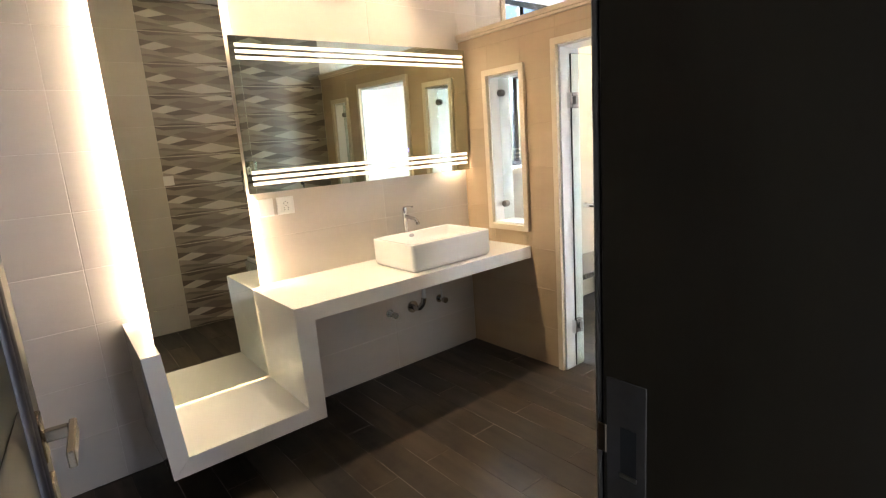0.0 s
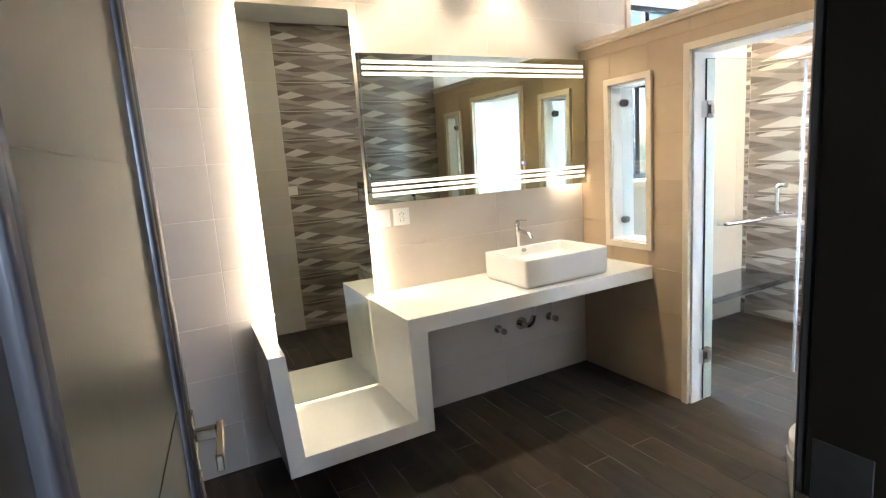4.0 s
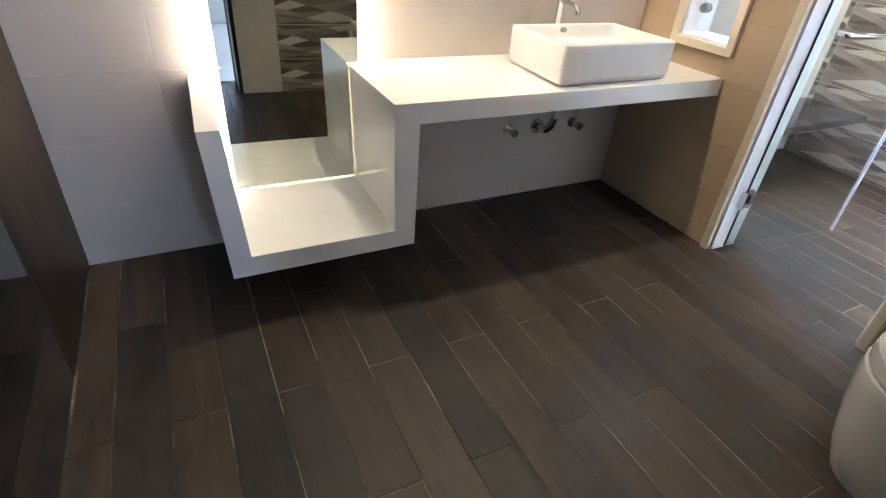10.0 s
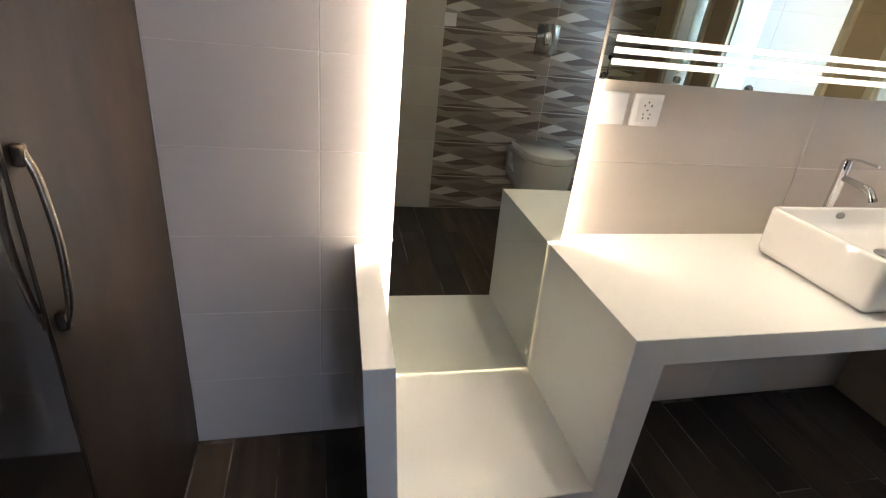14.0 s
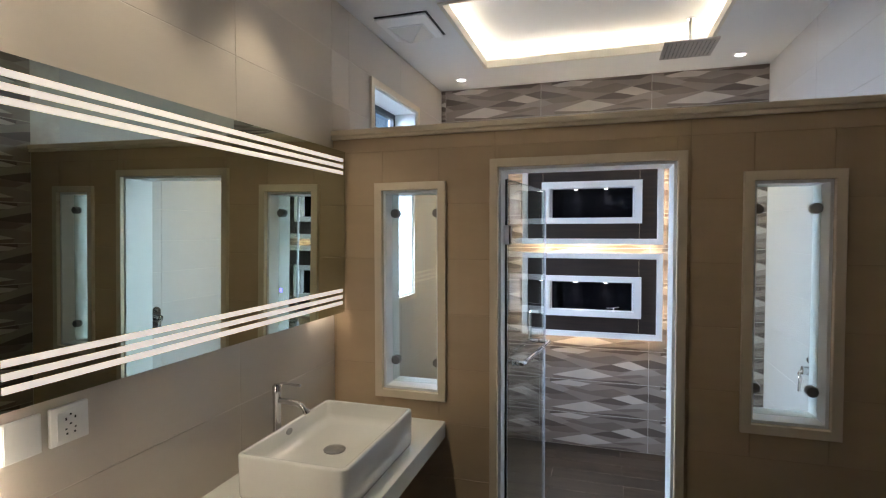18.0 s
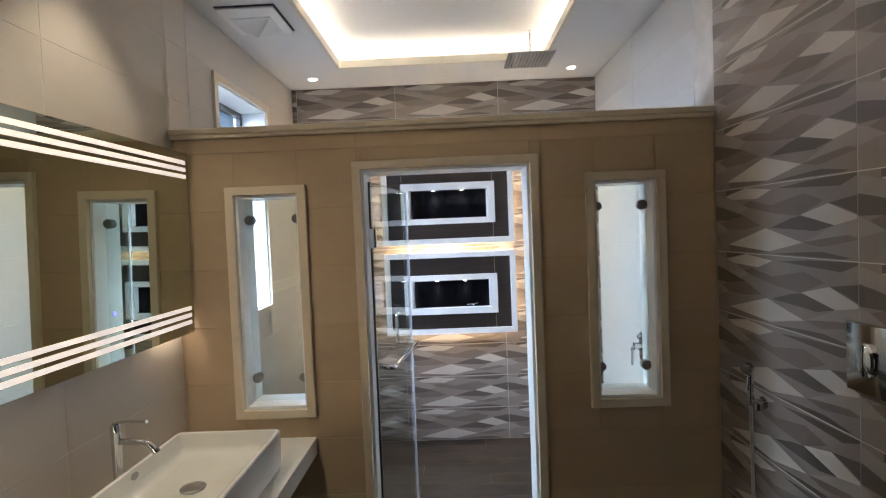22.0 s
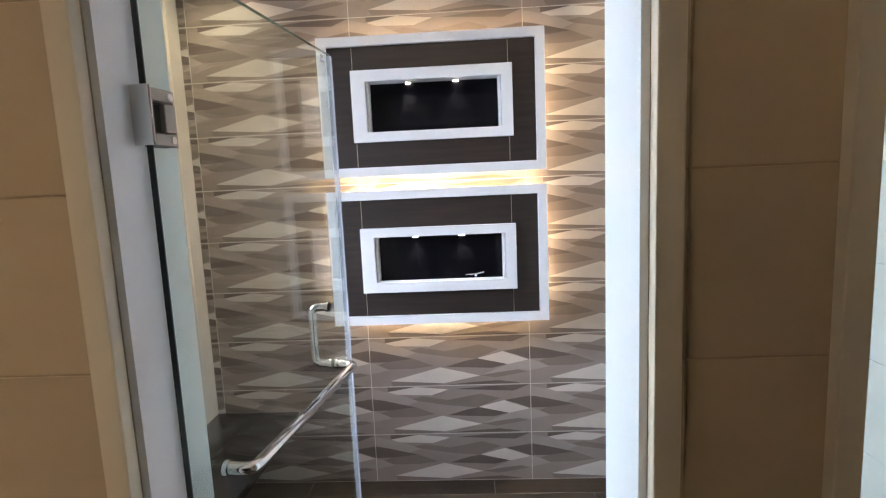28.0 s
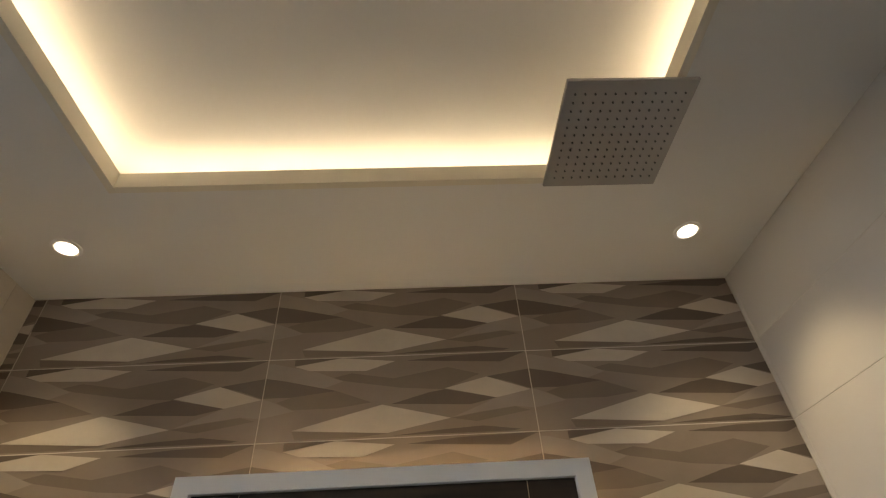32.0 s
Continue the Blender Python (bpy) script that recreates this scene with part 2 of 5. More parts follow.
M_HALL = material("hall_white_paint", (0.80, 0.80, 0.79), 0.7, vary=0.2, scale=(2, 2, 2), bump=0.1)
M_FROST = glow("overcast_light", (0.80, 0.90, 1.0), E_FROST)
M_LED = glow("warm_led_strip", (1.0, 0.88, 0.69), E_LED)
M_LED_C = glow("cove_led_strip", (1.0, 0.86, 0.61), E_COVE)
M_LAMP = glow("downlight_lens", (1.0, 0.92, 0.78), 18)
M_FILM = glow("lit_frosted_stripe", (1.0, 0.88, 0.70), E_FILM)
M_LED_P = glow("panel_led_strip", (1.0, 0.78, 0.45), E_PANEL)
M_PEWTER = material("dark_pewter", (0.07, 0.062, 0.055), 0.35, 0.9)
M_STRIKE = material("dull_zinc", (0.13, 0.12, 0.11), 0.42, 0.7, vary=0.5, scale=(25, 25, 25))
M_BEAD = material("dark_lacquer_bead", (0.018, 0.016, 0.018), 0.38, vary=0.3, scale=(9, 9, 2), coat=0.3)
M_PEWTER2 = material("satin_nickel", (0.44, 0.43, 0.42), 0.36, 0.8, vary=0.7, scale=(30, 30, 30), bump=0.08, fine=200)
M_BRONZE = material("satin_bronze_nickel", (0.40, 0.34, 0.26), 0.25, 1.0)
M_HALLF = material("hall_floor_tile", (0.55, 0.53, 0.50), 0.3, vary=0.3, scale=(2, 2, 2))
M_LED_L = glow("dim_led_strip", (1.0, 0.84, 0.48), E_LED * 0.032)
M_BLUE = glow("blue_touch_light", (0.12, 0.12, 1.0), 3.0)
M_LED_S = glow("side_led_strip", (1.0, 0.84, 0.60), E_LED * 0.64)
M_LED_W = glow("corner_led_strip", (1.0, 0.84, 0.60), E_LED * 0.2)
M_CASING = material("grey_lacquer_casing", (0.20, 0.19, 0.19), 0.35, vary=0.4, scale=(9, 9, 2))
M_CURB = material("grimy_beige_tile", (0.40, 0.36, 0.31), 0.5, vary=1.0, scale=(5, 5, 2.5), bump=0.1, tone=(0.17, 0.14, 0.11), lo=0.40, hi=0.66)
M_BRONZE_D = material("dark_bronze", (0.20, 0.155, 0.11), 0.3, 1.0)
M_LIP = material("cream_lip_paint", (0.80, 0.75, 0.64), 0.5, vary=0.2, scale=(5, 5, 5))
M_HEAD = material("matt_grey_steel", (0.40, 0.39, 0.38), 0.42, 0.35, vary=0.2, scale=(9, 9, 9), bump=0.03, fine=300)
M_CLIP = material("dark_satin_steel", (0.26, 0.25, 0.24), 0.3, 0.9)
M_NOZZLE = material("grey_rubber", (0.10, 0.10, 0.10), 0.6)
# lit copy of the glass edge, painted brighter for the top
M_EDGE_LIT = material("lit_glass_edge", (0.14, 0.19, 0.175), 0.15, coat=0.5)
M_CHROME_D = material("smoky_chrome", (0.50, 0.48, 0.46), 0.11, 1.0, vary=0.3, scale=(9, 9, 9))
for m in (M_PLANK, M_PLANK2):
    m.node_tree.nodes["Principled BSDF"].inputs["Specular IOR Level"].default_value = 0.25
M_CHROME_T = material("polished_chrome", (0.66, 0.66, 0.67), 0.06, 1.0)


# ---- building blocks ----
def thing(name, label, category, at=(0, 0, 0), group="", kind=""):
    ob = new(name)
    ob.location = at
    return tagged(ob, label, category, group, kind)


def hang(name, me, mat, parent=None, at=(0, 0, 0), label=""):
    """Links a mesh as one object, under its thing where one is given."""
    ob = new(name, me)
    if mat and not me.materials:
        me.materials.append(mat)
    ob.location = at
    if parent:
        ob.parent = parent
    if label:
        ob["label"] = label
    return ob


def part(name, bm, mat, parent=None, label="", smooth=False, at=(0, 0, 0)):
    me = bpy.data.meshes.new(name)
    bm.to_mesh(me)
    bm.free()
    if smooth:
        for p in me.polygons:
            p.use_smooth = True
        me.set_sharp_from_angle(angle=radians(38))
    return hang(name, me, mat, parent, at, label)


def box(x0, x1, y0, y1, z0, z1, bm=None, bevel=0.0, seg=1):
    bm = bm or bmesh.new()
    got = bmesh.ops.create_cube(bm, size=1.0, matrix=Matrix.Translation(((x0 + x1) / 2, (y0 + y1) / 2, (z0 + z1) / 2)) @ Matrix.Diagonal((abs(x1 - x0), abs(y1 - y0), abs(z1 - z0), 1)))
    if bevel:
        edges = list({e for v in got["verts"] for e in v.link_edges})
        bmesh.ops.bevel(bm, geom=edges, offset=bevel, segments=seg, affect="EDGES", profile=0.5)
    return bm


def tube(a, b, r, bm=None, n=16, r2=None):
    bm = bm or bmesh.new()
    a, b = Vector(a), Vector(b)
    turn = (b - a).to_track_quat("Z", "Y").to_matrix().to_4x4()
    bmesh.ops.create_cone(bm, cap_ends=True, segments=n, radius1=r, radius2=r if r2 is None else r2, depth=(b - a).length, matrix=Matrix.Translation((a + b) / 2) @ turn)
    return bm


def sweep(points, r, bm=None, n=12, steps=6):
    """A round bar along points, with the corners rounded off."""
    bm = bm or bmesh.new()
    pts = [Vector(p) for p in points]
    line = [pts[0]]
    for i in range(1, len(pts) - 1):
        a, b, c = pts[i - 1], pts[i], pts[i + 1]
        d = min((a - b).length, (c - b).length) * 0.45
        p, q = b + (a - b).normalized() * d, b + (c - b).normalized() * d
        for k in range(steps + 1):
            s = k / steps
            line.append(p * (1 - s) ** 2 + b * 2 * s * (1 - s) + q * s * s)
    line.append(pts[-1])
    rings, side = [], None
    for i, p in enumerate(line):
        t = (line[min(i + 1, len(line) - 1)] - line[max(i - 1, 0)]).normalized()
        if side is None:
            side = t.orthogonal().normalized()
        side = (side - t * side.dot(t)).normalized()
        other = t.cross(side)
        rings.append([bm.verts.new(p + r * (math.cos(2 * math.pi * k / n) * side + math.sin(2 * math.pi * k / n) * other)) for k in range(n)])
    for a, b in zip(rings, rings[1:]):
        for k in range(n):
            bm.faces.new((a[k], a[(k + 1) % n], b[(k + 1) % n], b[k]))
    bm.faces.new(rings[0][::-1])
    bm.faces.new(rings[-1])
    return bm


def lathe(profile, bm=None, n=24, at=(0, 0, 0)):
    bm = bm or bmesh.new()
    o, rings = Vector(at), []
    for r, z in profile:
        rings.append([bm.verts.new(o + Vector((r * math.cos(2 * math.pi * k / n), r * math.sin(2 * math.pi * k / n), z))) for k in range(n)])
    for a, b in zip(rings, rings[1:]):
        for k in range(n):
            bm.faces.new((a[k], a[(k + 1) % n], b[(k + 1) % n], b[k]))
    bm.faces.new(rings[0][::-1])
    bm.faces.new(rings[-1])
    return bm


def loft(rings, bm=None):
    bm = bm or bmesh.new()
    made = [[bm.verts.new(v) for v in ring] for ring in rings]
    for a, b in zip(made, made[1:]):
        for k in range(len(a)):
            bm.faces.new((a[k], a[(k + 1) % len(a)], b[(k + 1) % len(a)], b[k]))
    bm.faces.new(made[0][::-1])
    bm.faces.new(made[-1])
    bmesh.ops.recalc_face_normals(bm, faces=bm.faces)
    return bm


def minus(rects, hole):
    """The rectangles (a0, a1, b0, b1) with a hole cut out of them."""
    out, (h0, h1, k0, k1) = [], hole
    for a0, a1, b0, b1 in rects:
        if h1 <= a0 or h0 >= a1 or k1 <= b0 or k0 >= b1:
            out.append((a0, a1, b0, b1))
            continue
        m0, m1 = max(a0, h0), min(a1, h1)
        out += [r for r in ((a0, m0, b0, b1), (m1, a1, b0, b1), (m0, m1, b0, max(b0, k0)), (m0, m1, min(b1, k1), b1)) if r[1] - r[0] > 0.004 and r[3] - r[2] > 0.004]
    return out


def slab(name, axis, p0, p1, rects, mat, label, kind="structure"):
    """A wall of thickness p0..p1 across an axis, made of rectangles along the other horizontal axis and z."""
    bm = bmesh.new()
    for a0, a1, b0, b1 in rects:
        box(p0, p1, a0, a1, b0, b1, bm) if axis == "x" else box(a0, a1, p0, p1, b0, b1, bm)
    return tagged(part(name, bm, mat), label, "wall", kind=kind)


H = 2.904            # ceiling
ROW, COL = 0.264, 0.826
Y_S, X_E, X_W = -2.44, 1.859, -2.79
T = 0.009            # tile thickness
P0, P1 = -0.0, 0.185  # partition faces
HOLES_N = [(0.48, 1.155, 1.27, 2.03), (0.485, 1.235, 2.345, 2.59)]
HOLES_P = [(-0.567, -0.277, 0.935, 1.918), (-1.615, -0.857, 0.0, 2.012), (-2.174, -1.898, 0.935, 1.918)]
ENTRY = (-2.755, -1.922, 0.0, 2.08)
G = 0.0014           # how far the grout lies back

rects = [(X_W - 0.75, X_E + 0.2, 0, H + 0.2)]
for hole in HOLES_N:
    rects = minus(rects, hole)
wall_north = slab("wall_north", "y", G, 0.22, rects, M_GROUT, "wall of beige stoneware tiles with pale grout behind the vanity")
rects = minus([(X_W - 0.75, X_E + 0.2, 0, H + 0.2)], ENTRY)
wall_south = slab("wall_south", "y", Y_S - 0.30, Y_S - G, rects, M_GROUT, "wall of patterned facet tiles behind the toilet")
wall_east = slab("wall_east", "x", X_E + G, X_E + 0.2, [(Y_S - 0.2, 0.2, 0, H + 0.2)], M_GROUT, "shower wall of faceted taupe tiles")
slab("wall_west", "x", X_W - 0.75, X_W - 0.55, [(Y_S - 0.2, 0.2, 0, H + 0.2)], M_PAINT, "plain painted wall behind the wardrobe")
rects = [(Y_S, 0.0, 0, 2.18)]
for hole in HOLES_P:
    rects = minus(rects, hole)
partition = slab("wall_partition", "x", P0 + G, P1 - G, rects, M_GROUT_T, "tiled partition between bathroom and shower, open above")

bm = box(X_W - 0.6, X_E + 0.1, Y_S - 0.4, 0.1, -0.2, -0.0016)
floor = tagged(part("floor", bm, M_GROUT_D), "dark wood-look porcelain plank floor with grey grout", "floor", kind="structure")

# ceiling with two recessed trays
TRAYS = [(0.235, 1.35, -1.96, -0.49), (-2.30, -0.45, -1.82, -0.62)]
rects = [(X_W - 0.6, X_E + 0.1, Y_S - 0.1, 0.1)]
for tray in TRAYS:
    rects = minus(rects, tray)
bm = bmesh.new()
for a0, a1, b0, b1 in rects:
    box(a0, a1, b0, b1, H, H + 0.04, bm)
box(X_W - 0.6, X_E + 0.1, Y_S - 0.1, 0.1, H + 0.13, H + 0.19, bm)
for a0, a1, b0, b1 in TRAYS:
    e = 0.13
    for q in ((a0 - e - 0.02, a0 - e, b0 - e, b1 + e), (a1 + e, a1 + e + 0.02, b0 - e, b1 + e), (a0 - e, a1 + e, b0 - e - 0.02, b0 - e), (a0 - e, a1 + e, b1 + e, b1 + e + 0.02)):
        box(*q, H + 0.04, H + 0.13, bm)
tagged(part("ceiling", bm, M_PAINT), "white painted ceiling with recessed trays and hidden warm light", "ceiling", kind="structure")
for a0, a1, b0, b1 in TRAYS:
    cove = thing("cove_light", "warm LED strip hidden in the ceiling recess", "cove light", ((a0 + a1) / 2, (b0 + b1) / 2, H + 0.05))
    cx, cy = (a0 + a1) / 2, (b0 + b1) / 2
    for q in ((a0 - 0.004, a0 + 0.018, b0 + 0.0185, b1 - 0.0185), (a1 - 0.018, a1 + 0.004, b0 + 0.0185, b1 - 0.0185), (a0 - 0.004, a1 + 0.004, b0 - 0.004, b0 + 0.018), (a0 - 0.004, a1 + 0.004, b1 - 0.018, b1 + 0.004)):
        part("lip", box(q[0] - cx, q[1] - cx, q[2] - cy, q[3] - cy, -0.058, -0.004), M_LIP, cove, "cream lip moulding")
    for q in ((a0 - 0.055, a0 - 0.040, b0, b1), (a1 + 0.040, a1 + 0.055, b0, b1), (a0, a1, b0 - 0.055, b0 - 0.040), (a0, a1, b1 + 0.040, b1 + 0.055)):
        part("led_strip", box(q[0] - cx, q[1] - cx, q[2] - cy, q[3] - cy, -0.006, 0.006), M_LED_C, cove)


def tile_mesh(w, h, cache={}):
    """A stoneware tile lying in the xz plane, face to -y, from its centre."""
    key = (round(w, 3), round(h, 3))
    if key not in cache:
        bm = box(-w / 2, w / 2, -T, 0, -h / 2, h / 2)
        bmesh.ops.bevel(bm, geom=[e for e in bm.edges if all(v.co.y < -T / 2 for v in e.verts)], offset=0.0012, segments=1, affect="EDGES")
        me = bpy.data.meshes.new("tile")
        bm.to_mesh(me)
        bm.free()
        cache[key] = me
    return cache[key]


def clad(parent, mat, face, turn, a0, a1, b0, b1, origin, holes=(), gap=0.0024, z_origin=0.0):
    """Tiles a wall: face is the plane of the tile fronts, turn the heading of the tiles, a along the wall, b upwards."""
    k = math.floor((a0 - origin) / COL)
    while origin + k * COL < a1 - 1e-6:
        j = math.floor((b0 - z_origin) / ROW)
        while z_origin + j * ROW < b1 - 1e-6:
            cell = [(max(a0, origin + k * COL), min(a1, origin + (k + 1) * COL), max(b0, z_origin + j * ROW), min(b1, z_origin + (j + 1) * ROW))]
            for hole in holes:
                cell = minus(cell, hole)
            for c0, c1, d0, d1 in cell:
                if c1 - c0 < 0.012 or d1 - d0 < 0.012:
                    continue
                me = tile_mesh(c1 - c0 - gap, d1 - d0 - gap)
                if not me.materials:
                    me.materials.append(mat)
                ob = new("tile", me)
                if me.materials[0] != mat:
                    ob.material_slots[0].link = "OBJECT"
                    ob.material_slots[0].material = mat
                ca, cb = (c0 + c1) / 2, (d0 + d1) / 2
                n = Matrix.Rotation(radians(turn), 4, "Z")
                base = n @ Vector((0, -T, 0))
                place = (ca, face, cb) if turn in (0, 180) else (face, ca, cb)
                ob.matrix_world = Matrix.Translation(Vector(place) - base) @ n
                ob.parent = parent
            j += 1
        k += 1


# the facets of one printed tile: tone and outline, across and down in fractions of the tile
DEEP_FACETS = [
    [(0.25, 0.26), (0.32, 0.21), (0.48, 0.295), (0.69, 0.175), (0.81, 0.28), (0.67, 0.46), (0.51, 0.42), (0.30, 0.31)],
    [(0.69, 0.81), (0.79, 0.76), (0.93, 0.705), (0.985, 0.755), (0.785, 0.86)],
    [(0.12, 0.89), (0.46, 0.955), (0.36, 0.985), (0.135, 0.985)],
    [(0.105, 0.49), (0.27, 0.43), (0.40, 0.585), (0.275, 0.64), (0.11, 0.64), (0.05, 0.545)],
]
PALE_FACETS = [
    [(0.0, 0.05), (0.02, 0.05), (0.19, 0.18), (0.29, 0.31), (0.215, 0.395), (0.0, 0.24)],
    [(0.0, 0.50), (0.02, 0.515), (0.12, 0.655), (0.0, 0.73)],
    [(0.865, 0.59), (1.0, 0.505), (1.0, 0.73), (0.93, 0.70), (0.79, 0.755), (0.70, 0.80)],
]
DARK_FACETS = [
    [(0.475, 0.615), (0.61, 0.495), (0.675, 0.46), (0.865, 0.59), (0.765, 0.66)],
    [(0.53, 0.07), (0.72, 0.022), (0.97, 0.004), (1.0, 0.004), (0.895, 0.13)],
    [(0.835, 0.32), (1.0, 0.24), (1.0, 0.495), (0.915, 0.395)],
    [(0.0, 0.24), (0.07, 0.28), (0.27, 0.43), (0.105, 0.49), (0.0, 0.488)],
    [(0.48, 0.985), (0.655, 0.94), (0.805, 0.915), (0.94, 0.97), (0.91, 0.988)],
    [(0.10, 0.004), (0.275, 0.004), (0.10, 0.095)],
]
LIGHT_FACETS = [
    [(0.10, 0.10), (0.28, 0.006), (0.487, 0.072), (0.375, 0.188), (0.16, 0.162)],
    [(0.675, 0.45), (0.835, 0.322), (0.998, 0.505), (0.865, 0.59)],
    [(0.12, 0.885), (0.44, 0.62), (0.69, 0.81), (0.46, 0.953)],
]
FACET_SHAPES = [(tone, poly) for tone, polys in ((3, DEEP_FACETS), (2, PALE_FACETS), (4, DARK_FACETS), (1, LIGHT_FACETS)) for poly in polys]


def cut_poly(poly, limit, sign=1):
    """The part of an outline on one side of a vertical line."""
    out = []
    for (x0, y0), (x1, y1) in zip(poly, poly[1:] + poly[:1]):
        in0, in1 = sign * (limit - x0) >= 0, sign * (limit - x1) >= 0
        if in0:
            out.append((x0, y0))
        if in0 != in1:
            s = (limit - x0) / (x1 - x0)
            out.append((limit, y0 + s * (y1 - y0)))
    return out


def facet_tile_mesh(w, h, skip=0.0, cache={}):
    """A faceted tile in the xz plane, face to -y, from its lower left corner; cut ones begin at skip."""
    key = (round(w, 3), round(h, 3), round(skip, 3))
    if key not in cache:
        full = COL - 0.003
        bm = box(0, w, -T + 0.001, 0, 0, h)
        for i, (tone, poly) in enumerate(FACET_SHAPES):
            poly = cut_poly(cut_poly([(u * full - skip, v) for u, v in poly], w), 0.0, -1)
            if len(poly) < 3:
                continue
            y = -T + 0.001 - 0.0004 - 0.00012 * i
            f = bm.faces.new([bm.verts.new((x, y, h * (1 - v))) for x, v in poly])
            f.material_index = tone
            f.normal_update()
            if f.normal.y > 0:
                f.normal_flip()
        me = bpy.data.meshes.new("facet_tile")
        bm.to_mesh(me)
        bm.free()
        for m in FACETS:
            me.materials.append(m)
        cache[key] = me
    return cache[key]


def clad_facets(parent, origin, heading, widths):
    """Rows of faceted tiles from a floor corner along a heading, rightwards as one faces the wall."""
    turn = Matrix.Rotation(radians(heading), 4, "Z")
    for row in range(11):
        a = 0.0
        for w, skip in widths:
            ob = new("facet_tile", facet_tile_mesh(w - 0.003, ROW - 0.003, skip))
            ob.matrix_world = Matrix.Translation(Vector(origin)) @ turn @ Matrix.Translation((a + 0.0015, 0, row * ROW + 0.0015))
            ob.parent = parent
            a += w


# ---- vanity: one folded white slab ----
vanity = thing("vanity_counter", "white quartz vanity counter stepping down to a low open shelf", "counter", (-1.1, -0.30, 0.2))


def mitred(outline, y0=-0.600, y1=-0.002, back=None):
    """One arm of the folded slab: its outline in x and z at y0, drawn through to y1, where it may differ a little."""
    bm = bmesh.new()
    a = [bm.verts.new((x + 1.1, y0 + 0.30, z - 0.2)) for x, z in outline]
    b = [bm.verts.new((x + 1.1, y1 + 0.30, z - 0.2)) for x, z in (back or outline)]
    n = len(outline)
    for k in range(n):
        bm.faces.new((a[k], a[(k + 1) % n], b[(k + 1) % n], b[k]))
    bm.faces.new(a)
    bm.faces.new(b)
    bmesh.ops.recalc_face_normals(bm, faces=bm.faces)
    bmesh.ops.bevel(bm, geom=[e for e in bm.edges if e.calc_face_angle() > 1.0 and abs(e.verts[0].co.y - e.verts[1].co.y) < 0.01], offset=0.0015, segments=2, affect="EDGES")
    return bm


part("worktop", mitred([(-0.002, 0.80), (-1.657, 0.80), (-1.558, 0.722), (-0.002, 0.722)]), M_WHITE, vanity)
part("step_panel", mitred([(-1.657, 0.80), (-1.645, 0.2915), (-1.558, 0.213), (-1.558, 0.722)], back=[(-1.657, 0.80), (-1.638, 0.2915), (-1.558, 0.213), (-1.558, 0.722)]), M_WHITE, vanity)
part("low_shelf", mitred([(-1.645, 0.2915), (-2.19, 0.2915), (-2.26, 0.211), (-1.558, 0.213)], back=[(-1.638, 0.2915), (-2.19, 0.2915), (-2.26, 0.211), (-1.558, 0.213)]), M_WHITE, vanity)
part("side_panel", mitred([(-2.19, 0.2915), (-2.223, 0.765), (-2.293, 0.765), (-2.26, 0.211)], back=[(-2.19, 0.2915), (-2.203, 0.765), (-2.273, 0.765), (-2.26, 0.211)]), M_WHITE, vanity)

# ---- mirrors with light behind them ----
def rounded_plate(x0, x1, z0, z1, y0, y1, r, n=6):
    bm = bmesh.new()
    pts = []
    for cx, cz, a in ((x1 - r, z1 - r, 0), (x0 + r, z1 - r, 90), (x0 + r, z0 + r, 180), (x1 - r, z0 + r, 270)):
        for k in range(n + 1):
            t = radians(a + 90 * k / n)
            pts.append((cx + r * math.cos(t), cz + r * math.sin(t)))
    f = [bm.verts.new((x, y0, z)) for x, z in pts]
    b = [bm.verts.new((x, y1, z)) for x, z in pts]
    bm.faces.new(f[::-1])
    bm.faces.new(b)
    for k in range(len(pts)):
        bm.faces.new((f[k], f[(k + 1) % len(pts)], b[(k + 1) % len(pts)], b[k]))
    bmesh.ops.recalc_face_normals(bm, faces=bm.faces)
    return bm


tall = thing("tall_mirror", "tall frameless wall mirror with warm light behind its edges", "mirror", (-1.8825, -0.070, 0.30))
tall.rotation_euler = (radians(-0.27), 0, radians(-1.02))
part("mirror_glass", rounded_plate(-0.2825, 0.266, 0.506, 2.022, 0.0, 0.006, 0.012), M_MIRROR, tall)
lower = loft([[(-0.2825, y, -0.0030), (0.2405, y, -0.0030), (0.2225, y, 0.5057), (-0.2825, y, 0.5057)] for y in (0.0, 0.006)])
part("mirror_glass", lower, M_MIRROR, tall)
part("backing", box(-0.225, 0.205, 0.0065, 0.055, 0.03, 1.97), M_PLASTIC, tall)
part("led_strip", box(0.2055, 0.2155, 0.012, 0.028, 0.006, 0.498), M_LED_L, tall)
for q, z0, z1, m in (((-0.250, -0.238), 0.006, 1.985, M_LED), ((0.226, 0.238), 0.506, 1.03, M_LED_S), ((0.226, 0.238), 1.82, 1.985, M_LED_S)):
    part("led_strip", box(*q, 0.034, 0.050, z0, z1), m, tall)
part("led_strip", box(-0.235, 0.225, 0.010, 0.020, -0.006, 0.002), M_LED_L, tall)
part("led_strip", box(-0.235, 0.225, 0.034, 0.050, 1.985, 1.995), M_LED_L, tall)

